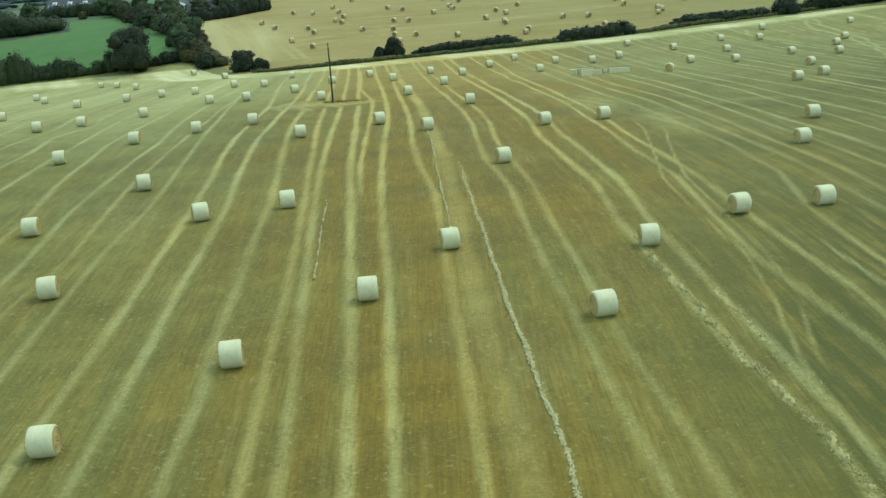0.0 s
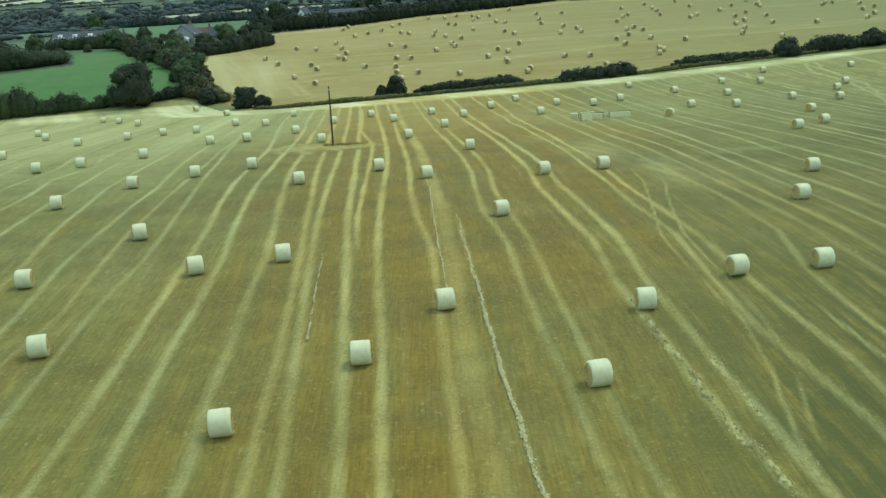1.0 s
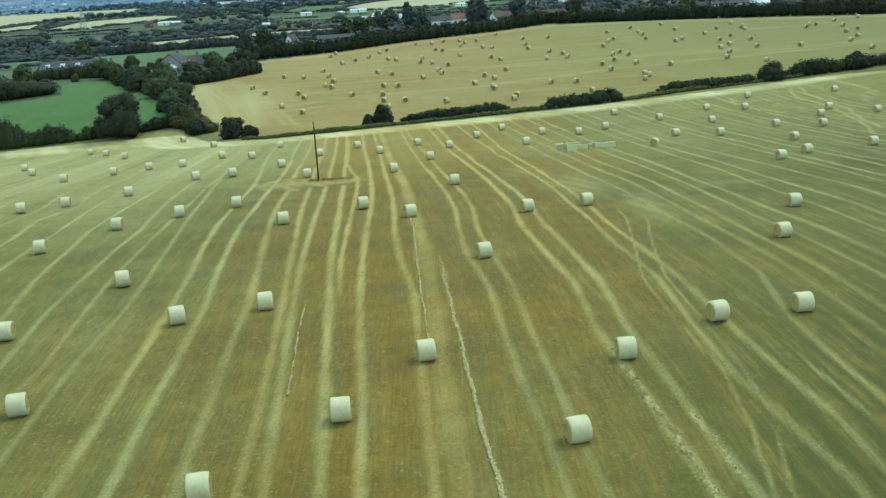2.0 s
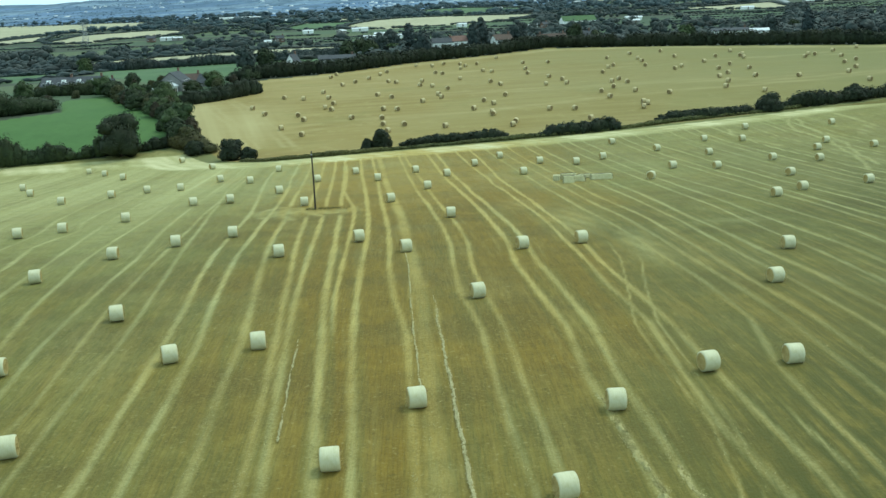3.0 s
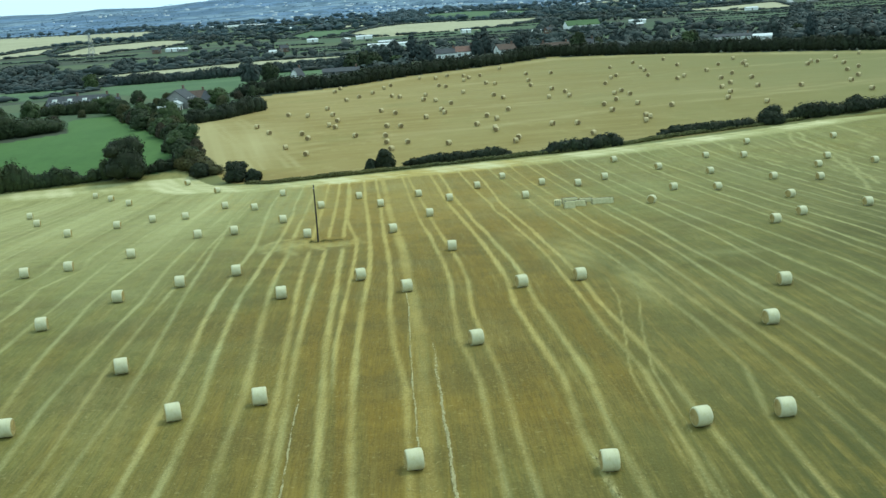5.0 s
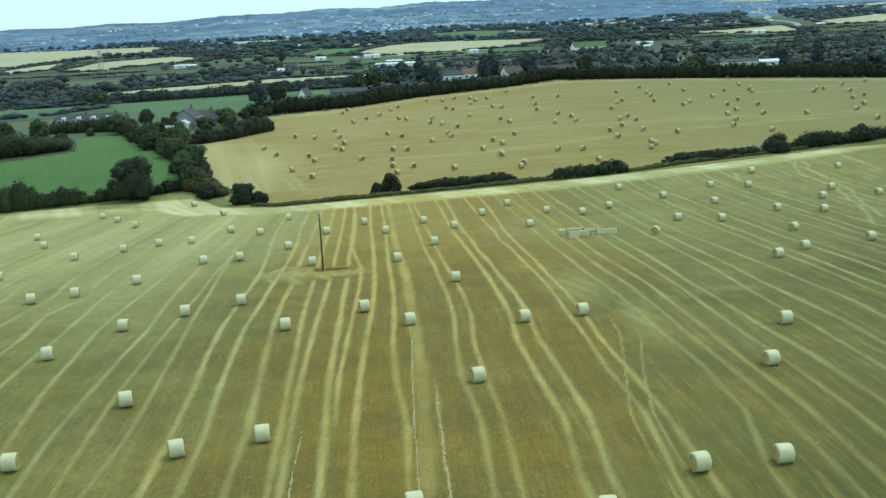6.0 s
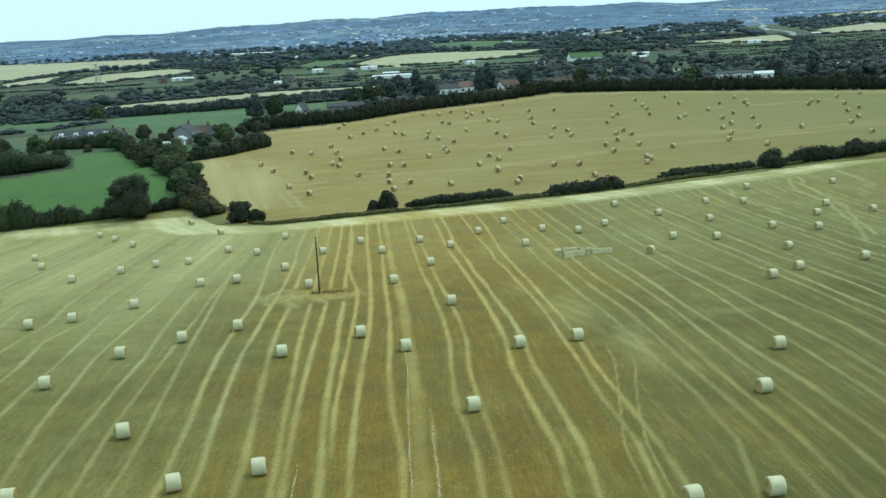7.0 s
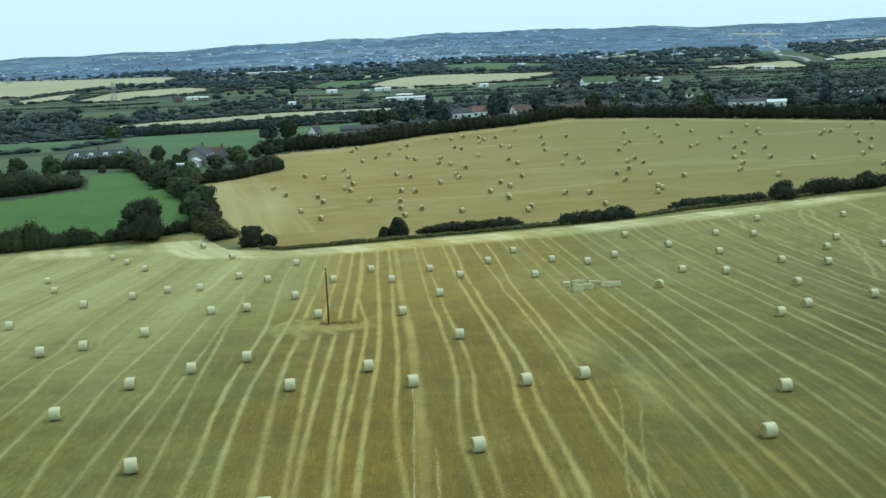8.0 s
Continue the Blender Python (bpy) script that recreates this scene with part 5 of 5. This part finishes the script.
def house(x, y, yaw, length, width, wall_height, roof_height, walls, roof, label, name="house", windows=3, floors=2, chimneys=1, dormers=0, category="house", lift=0.0):
    """A gabled building: walls, thick roof, framed windows, door, chimneys and dormers."""
    thing = empty(name, x, y, float(land(x, y)) - 0.3 + lift, yaw)
    bm = bmesh.new()
    box(bm, -length / 2, length / 2, -width / 2, width / 2, 0, wall_height + 0.3)
    top = wall_height + 0.3
    for sx in (-1, 1):
        a = [bm.verts.new((sx * length / 2, -width / 2, top)), bm.verts.new((sx * length / 2, width / 2, top)), bm.verts.new((sx * length / 2, 0, top + roof_height - 0.02)), bm.verts.new((sx * (length / 2 - 0.25), -width / 2, top)), bm.verts.new((sx * (length / 2 - 0.25), width / 2, top)), bm.verts.new((sx * (length / 2 - 0.25), 0, top + roof_height - 0.02))]
        for f in ((0, 1, 2), (3, 5, 4), (0, 2, 5, 3), (1, 4, 5, 2)):
            bm.faces.new([a[k] for k in f])
    bmesh.ops.recalc_face_normals(bm, faces=bm.faces)
    part("wall", bm, walls, thing)
    bm = bmesh.new()
    gable(bm, length, width, top, top + roof_height)
    part("roof", bm, roof, thing)
    for level in range(floors):
        for k in range(windows):
            wx = -length / 2 + length * (k + 0.5) / windows
            if level == 0 and k == windows // 2:
                bm = bmesh.new()
                box(bm, wx - 0.5, wx + 0.5, -width / 2 - 0.08, -width / 2 - 0.005, 0.3, 2.4)
                part("door", bm, BARK, thing)
            else:
                window_part(thing, wx, -width / 2 - 0.005, 1.2 + 2.6 * level, 1.3, 1.2, 0)
    for sx in (-1, 1):
        window_part(thing, sx * (length / 2 + 0.005), 0, 1.2 + 2.6 * (floors - 1), 1.1, 1.1, sx)
    for k in range(chimneys):
        cx = length * (0.42 if chimneys == 1 else (-0.42 + 0.84 * k / (chimneys - 1)))
        bm = bmesh.new()
        box(bm, cx - 0.35, cx + 0.35, -0.3, 0.3, top + roof_height - 0.5, top + roof_height + 1.1)
        box(bm, cx - 0.42, cx + 0.42, -0.37, 0.37, top + roof_height + 1.1, top + roof_height + 1.22)
        part("chimney", bm, BRICK, thing)
    for k in range(dormers):
        dx = -length / 2 + length * (k + 0.5) / dormers
        bm = bmesh.new()
        box(bm, dx - 0.65, dx + 0.65, -width * 0.40, -width * 0.05, top + roof_height * 0.15, top + roof_height * 0.72)
        part("dormer", bm, RENDER, thing, "white boarded dormer")
        window_part(thing, dx, -width * 0.40 - 0.005, top + roof_height * 0.22, 0.9, 0.8, 0)
    return tagged(thing, label, category)


for k in range(4):
    house(-126.0 + 5.1 * k, 371 + 0.25 * k, 2, 5.0, 8, 3.8 - 0.1 * k, 2.5, GREY_RENDER, SLATE, "grey terraced house with a slate roof and white dormer", windows=2, chimneys=k % 2, dormers=1, lift=-1.2)
house(-106.6, 370, 10, 5.0, 6.5, 3.0, 1.8, RENDER, SLATE, "small white cottage at the end of a terrace", windows=2, floors=1, lift=-1.0)
house(-79.2, 354, 84, 9.5, 7.6, 4.2, 3.0, GREY_RENDER, SLATE, "grey gabled house with white windows among trees", windows=3, lift=-1.2)
house(-79.3, 347.2, 82, 3.2, 3.4, 2.9, 0.9, RENDER, SHEET, "white garden room with a pale roof", "garden_room", 1, 1, 0, lift=-0.8)
house(-85.6, 346.5, 4, 6.2, 3.2, 1.7, 0.4, RENDER, SHEET, "low white shed with a pale flat roof", "shed", 2, 1, 0, category="shed", lift=-0.6)
house(-70.0, 364, -20, 6.5, 6.0, 2.8, 2.6, GREY_RENDER, SLATE, "grey stone barn with a blue slate roof", "barn", 2, 1, 0, category="barn", lift=-1.5)
house(-79, 374, 12, 8, 6, 2.6, 2.4, BRICK, BROWN_TILE, "brown-tiled bungalow behind trees", "bungalow", 3, 1, 1, lift=-1.5)
house(-48.0, 424, 76, 7, 3.8, 2.2, 2.9, RENDER, SLATE, "steep white gabled cottage beyond the hedge", "cottage", 2, 1, 1, lift=0.2)
house(-31.5, 438, 4, 15, 6, 2.0, 1.3, GREY_RENDER, SLATE, "long grey bungalow beyond the hedge", "bungalow", 5, 1, 1)
house(12.2, 455, 6, 8.6, 5.5, 3.0, 1.7, RENDER, SLATE, "long white house with a slate roof", windows=3, floors=1, lift=0.9)
house(20.4, 456.4, 6, 7.6, 6, 2.9, 2.0, RENDER, RED_TILE, "white house with a red tiled roof", windows=3, floors=1, lift=0.9)
house(38, 458, 24, 8.0, 5.4, 2.4, 2.0, RENDER, BROWN_TILE, "brown-roofed cottage with a white gable end", "cottage", 3, 1, 1, lift=0.8)
house(60.0, 462, 3, 12, 6.0, 2.0, 2.3, BRICK, BROWN_TILE, "brick farmhouse with a faded brown roof", "farmhouse", 4, 1, 2, lift=0.2)
house(76, 478, -15, 7, 6, 2.4, 2.0, GREY_RENDER, SLATE, "small grey house beside a farmhouse", windows=3, floors=1, lift=0.8)
house(136.5, 458, -12, 15, 6, 3.2, 0.9, RENDER, SLATE, "long low white bungalow with a grey roof", "bungalow", 4, 1, 1, lift=0.9)
house(147.5, 452, -14, 7.5, 5, 2.6, 0.9, RENDER, SHEET, "low white outbuilding with a pale roof", "outbuilding", 2, 1, 0, lift=0.9)
house(236, 584, -8, 15, 8, 3.6, 1.6, RENDER, SHEET, "white farm shed with a pale roof", "farm_shed", 3, 1, 0, category="shed")
house(250, 590, 30, 12, 9, 3.4, 2.6, RENDER, SLATE, "white house behind trees", windows=3, floors=1)
house(130, 848, 4, 26, 18, 3.6, 3.6, RENDER, PASTURE, "broad green-roofed farm shed", "farm_shed", 4, 1, 0, category="shed")
FAR_SHEDS = [(-22, 764, 46, 7, 3), (-24, 802, 19, 9, -2), (-46, 905, 22, 9, 2), (-216, 880, 14, 9, 10), (-205, 892, 18, 10, -12), (-196, 886, 12, 9, 30), (91, 819, 11, 8, 4), (99, 812, 9, 7, 30), (182, 884, 22, 8, -4), (172, 830, 10, 8, 8), (-104, 760, 8, 7, 0), (-99, 785, 12, 7, 20)]
FAR_SHEDS += [(-300, 1730, 120, 16, 8), (-245, 1690, 30, 12, 0), (-150, 1310, 24, 12, 4), (-120, 1290, 16, 10, 12), (310, 990, 18, 9, 0), (404, 1090, 16, 10, 14), (-350, 760, 14, 8, 4), (-300, 700, 12, 8, 40), (40, 900, 12, 8, 20), (-60, 880, 14, 8, 70), (-90, 905, 14, 9, 12)]
for n, (x, y, length, width, yaw) in enumerate(FAR_SHEDS):
    pale = n % 4 != 3
    house(x, y, yaw, length * (0.62 if pale else 0.5), width * 0.65, 1.9 if pale else 2.8, 0.9 if pale else 1.8, (RENDER, GREY_RENDER)[n % 2] if pale else BRICK, SHEET if pale else (BROWN_TILE, SLATE)[n % 2], "pale farm or works shed among far trees" if pale else "brick house among far trees", "shed" if pale else "house", 1 if pale else 3, 1, 0 if pale else 1, category="shed" if pale else "house", lift=0.6)


# ---- pylon in the far corn ----
def pylon(x, y, height):
    thing = empty("pylon", x, y)
    bm = bmesh.new()
    for sx in (-1, 1):
        for sy in (-1, 1):
            limb(bm, (sx * 2.4, sy * 2.4, -0.5), (sx * 0.5, sy * 0.5, height), 0.22, 0.14, 5)
    part("tower_leg", bm, STEEL, thing)
    for k in range(5):
        z0, z1 = height * k / 5, height * (k + 1) / 5
        w0, w1 = 2.4 - 1.9 * k / 5, 2.4 - 1.9 * (k + 1) / 5
        bm = bmesh.new()
        for sy in (-1, 1):
            limb(bm, (-w0, sy * w0, z0), (w1, sy * w1, z1), 0.1, 0.1, 4)
            limb(bm, (w0, sy * w0, z0), (-w1, sy * w1, z1), 0.1, 0.1, 4)
        part("brace", bm, STEEL, thing)
    for z, half in ((height * 0.72, 4.2), (height * 0.86, 3.4), (height * 0.98, 2.6)):
        bm = bmesh.new()
        limb(bm, (-half, 0, z), (half, 0, z), 0.16, 0.16, 5)
        part("cross_arm", bm, STEEL, thing)
    return tagged(thing, "grey lattice electricity pylon in far fields", "pylon")


pylon(-276, 900, 18)


# ---- trees of the plain: those round the houses singly, the woods beyond as one growth ----
kinds = [tree("tree", 120 + k, (8.5, 10.5, 7.5, 12.0)[k], (4.2, 5.0, 4.0, 3.4)[k], 900, (LEAF_TREE, LEAF_HAZE_FAR, LEAF_LIGHT, LEAF_HAZE_FAR)[k], 0.1, 0.6, 8, 1, ("dark spreading tree beyond the fields", "tall dark tree beyond the fields", "fresh green tree near houses", "tall narrow dark tree beyond the fields")[k]) for k in range(4)]
pick = random.Random(21)
LONE = [(-18, 446), (-14, 452), (-22, 455), (-8, 425), (-10, 470), (-2, 478), (-28, 448), (-66, 421), (-59, 427), (-152, 494), (46, 470), (30, 470), (72, 475), (98, 520), (92, 540), (118, 462), (158, 470), (175, 470), (130, 500), (120, 520), (186, 520), (-123, 905), (4, 452), (26, 455)]
used = set()
for n, (x, y) in enumerate(LONE):
    k = (0, 1, 0, 2, 1, 3)[n % 6] if (x, y) != (-123, 905) else 3
    m = pose(x, y, float(land(x, y)) - 0.2, 0, 0, 47 * n) 
    if k in used:
        copy_thing(kinds[k], m)
    else:
        kinds[k].matrix_world = m
        used.add(k)


def far_woods(name, spots, seed, low, high, cards, label, broad=1.0, masses=2, material=None, run=1.7):
    """Many small crowns joined as one growth: each a few leafy lobes with loose sprays over them."""
    rng = np.random.default_rng(seed)
    models = []
    for k in range(5):
        lobes = [(0, 0, 0.5, 0.42, 0.42, 0.46)] + [(rng.uniform(-0.3, 0.3), rng.uniform(-0.3, 0.3), rng.uniform(0.3, 0.75), 0.26, 0.26, 0.24) for _ in range(masses)]
        core, tris = lobe_surface(random.Random(seed + k), [(cx, cy, cz, rx, ry, rz) for cx, cy, cz, rx, ry, rz in lobes[:2]], 1)
        leaf, quads = leaf_cards(rng, lobes, cards, 0.13, 0.4)
        models.append((np.concatenate([core, leaf]), np.concatenate([tris, quads[:, (0, 1, 2)] + len(core), quads[:, (0, 2, 3)] + len(core)])))
    verts, faces, total = [], [], 0
    for n, (x, y) in enumerate(spots):
        v, f = models[n % 5]
        h, w = low + (high - low) * rng.uniform(0, 1) ** 1.6, broad * rng.uniform(0.75, 1.5)
        a = rng.uniform(0, 6.283)
        turn = np.array([[math.cos(a), -math.sin(a), 0], [math.sin(a), math.cos(a), 0], [0, 0, 1]])
        verts.append((v @ turn.T) * (h * w * rng.uniform(1.0, run), h * w, h) + (x, y, float(land(x, y)) - 0.3))
        faces.append(f + total)
        total += len(v)
    mesh = grid_mesh(name, np.concatenate(verts), np.concatenate(faces))
    return tagged(soft_shade(link(name, mesh, material or LEAF_HAZE_FAR)), label, "woodland", kind="stuff")


ROAD = [(393, 1117), (442, 1301), (487, 1482), (546, 1713), (702, 2246), (828, 2697)]


def far_road():
    """A pale road that climbs over the plain, a little raised, with low kerbed edges."""
    t = np.linspace(0, len(ROAD) - 1, 120)
    px, py = [np.interp(t, range(len(ROAD)), [p[k] for p in ROAD]) for k in (0, 1)]
    across = np.array([-1.0, -0.98, 0.0, 0.98, 1.0])
    gx = px[:, None] + across * 3.6 + 6 * np.sin(py * 0.011)[:, None]
    gy = py[:, None] + 0 * across
    gz = land(gx, gy) + np.array([-0.5, 0.5, 0.6, 0.5, -0.5])
    index = np.arange(gx.size).reshape(gx.shape)
    faces = np.stack([index[:-1, :-1], index[:-1, 1:], index[1:, 1:], index[1:, :-1]], -1).reshape(-1, 4)
    return tagged(link("road", grid_mesh("road", np.stack([gx, gy, gz], -1).reshape(-1, 3), faces), CONCRETE), "pale grey road crossing the far plain", "road", kind="structure")


far_road()


def open_ground(x, y):
    """Where trees may stand: off the fields and clear of the houses."""
    free = gap_to_line(x, y, ROAD) > 28
    for corners in [FAR_FIELD] + MEADOWS + PASTURES + PALE_FIELDS:
        free &= ~inside(x, y, corners)
    for hx, hy, *_ in FAR_SHEDS:
        free &= (np.abs(x - hx) > 16) | (y > hy + 5) | (y < hy - 26)
    for hx, hy in ((-110, 372), (-80, 356), (-46, 420), (16, 434), (36, 442), (62, 455), (156, 500), (240, 586), (130, 848), (140, 455), (-31, 437)):
        free &= (np.abs(x - hx) > 13) | (y > hy + 8) | (y < hy - 24)
    return free


def sightline_ground(x, y):
    """Ground camera-side of the ripe fields and pastures, planted low to keep them visible."""
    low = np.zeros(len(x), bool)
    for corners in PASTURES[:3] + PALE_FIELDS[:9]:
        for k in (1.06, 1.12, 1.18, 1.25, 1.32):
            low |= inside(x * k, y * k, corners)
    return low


woods = np.random.default_rng(77)
y = 1 / woods.uniform(1 / 1150, 1 / 408, 14000)
x = woods.uniform(-0.52, 0.56, 14000) * y
thick = 0.8 * np.sin(x * 0.021 + 1) + 1.3 * np.sin(y * 0.11 + x * 0.008 + 1.5 * np.sin(x * 0.012)) + woods.normal(0, 0.6, 14000)
low = sightline_ground(x, y)
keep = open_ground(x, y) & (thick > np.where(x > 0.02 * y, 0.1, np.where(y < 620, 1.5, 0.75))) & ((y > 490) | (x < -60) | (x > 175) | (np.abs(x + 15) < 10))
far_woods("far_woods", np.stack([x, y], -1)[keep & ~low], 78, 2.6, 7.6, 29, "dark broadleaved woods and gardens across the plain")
lines = []
for _ in range(230):
    y0 = 1 / woods.uniform(1 / 1750, 1 / 470)
    x0, long, tilt = woods.uniform(-0.5, 0.54) * y0, woods.uniform(0.06, 0.22) * y0, woods.normal(0, 0.07)
    t = np.arange(0, long, 3.4)
    lines.append(np.stack([x0 + t, y0 + tilt * t + 2 * np.sin(t * 0.08)], -1))
lines = np.concatenate(lines)
lines = lines[open_ground(lines[:, 0], lines[:, 1])]
short = sightline_ground(lines[:, 0], lines[:, 1])
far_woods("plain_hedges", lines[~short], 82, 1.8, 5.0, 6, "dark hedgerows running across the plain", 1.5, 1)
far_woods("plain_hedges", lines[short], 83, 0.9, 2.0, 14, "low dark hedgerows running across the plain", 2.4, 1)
y = woods.uniform(1150, 2150, 7000)
x = woods.uniform(-0.52, 0.56, 7000) * y
thick = 0.7 * np.sin(x * 0.011 + 1) + 1.3 * np.sin(y * 0.045 + x * 0.004 + 1.5 * np.sin(x * 0.006)) + woods.normal(0, 0.5, 7000)
keep = open_ground(x, y) & (thick > 0.3)
far_woods("far_woods", np.stack([x, y], -1)[keep], 79, 3, 8.5, 26, "dark woods before the hills", 1.5, 1, LEAF_HAZE_PLAIN)
edge = []
for corners in PALE_FIELDS[:10] + PASTURES:
    for (x0, y0), (x1, y1) in zip(corners, corners[1:] + corners[:1]):
        if corners is PASTURES[0] and min(y0, y1) < 525:
            continue
        count = int(math.hypot(x1 - x0, y1 - y0) / 3.4)
        edge += [(x0 + (x1 - x0) * (k + pick.uniform(-0.3, 0.3)) / max(count, 1), y0 + (y1 - y0) * k / max(count, 1)) for k in range(count) if pick.random() < 0.93]
far_woods("field_hedges", edge, 80, 1.4, 3.2, 7, "dark hedgerows round the far fields", 2.3, 1)
y = woods.uniform(1850, 3760, 9000)
x = woods.uniform(-0.5, 0.54, 9000) * y
thick = np.sin(x * 0.006 + 1) + 1.2 * np.sin(y * 0.022 + 2.2 * np.sin(x * 0.004)) + woods.normal(0, 0.5, 9000)
far_woods("hill_woods", np.stack([x, y], -1)[thick > 0.5], 84, 1.0, 2.8, 3, "dark copses and hedges over the hillsides", 2.6, 0, LEAF_HAZE_HILL, 1.3)


# ---- towns on the hills ----
def far_roofs(name, count, seed):
    """Small pale gabled buildings scattered in clusters over the far slopes."""
    rng = np.random.default_rng(seed)
    hubs = rng.uniform((-0.45, 1500), (0.5, 3500), (26, 2))
    verts, faces, total = [], [], 0
    for n in range(count):
        u, hy = hubs[rng.integers(len(hubs))]
        x, y = u * hy + rng.normal(0, 160), hy + rng.normal(0, 110)
        length, width, tall = rng.uniform(4, 12), rng.uniform(4, 7), rng.uniform(1.2, 2.4)
        z = float(land(x, y))
        a = rng.uniform(-0.5, 0.5)
        c, s = math.cos(a), math.sin(a)
        for px, py, pz in ((-1, -1, -1), (1, -1, -1), (1, 1, -1), (-1, 1, -1), (-1, -1, 0.6), (1, -1, 0.6), (1, 1, 0.6), (-1, 1, 0.6), (-1, 0, 1.0), (1, 0, 1.0)):
            verts.append((x + c * px * length / 2 - s * py * width / 2, y + s * px * length / 2 + c * py * width / 2, z + tall * pz))
        for f in ((0, 1, 5), (0, 5, 4), (1, 2, 6), (1, 6, 5), (2, 3, 7), (2, 7, 6), (3, 0, 4), (3, 4, 7), (4, 5, 9), (4, 9, 8), (6, 7, 8), (6, 8, 9), (5, 6, 9), (7, 4, 8)):
            faces.append([k + total for k in f])
        total += 10
    return tagged(link(name, grid_mesh(name, verts, faces), SHEET), "pale houses and sheds scattered over far slopes", "far buildings", kind="stuff")


far_roofs("far_buildings", 240, 91)


# ---- bring the plan to metres ----
grow = Matrix.Scale(SCALE, 4)
for ob in list(scene.objects):
    if ob.parent is None and ob.type in ("MESH", "EMPTY"):
        ob.matrix_world = grow @ ob.matrix_basis
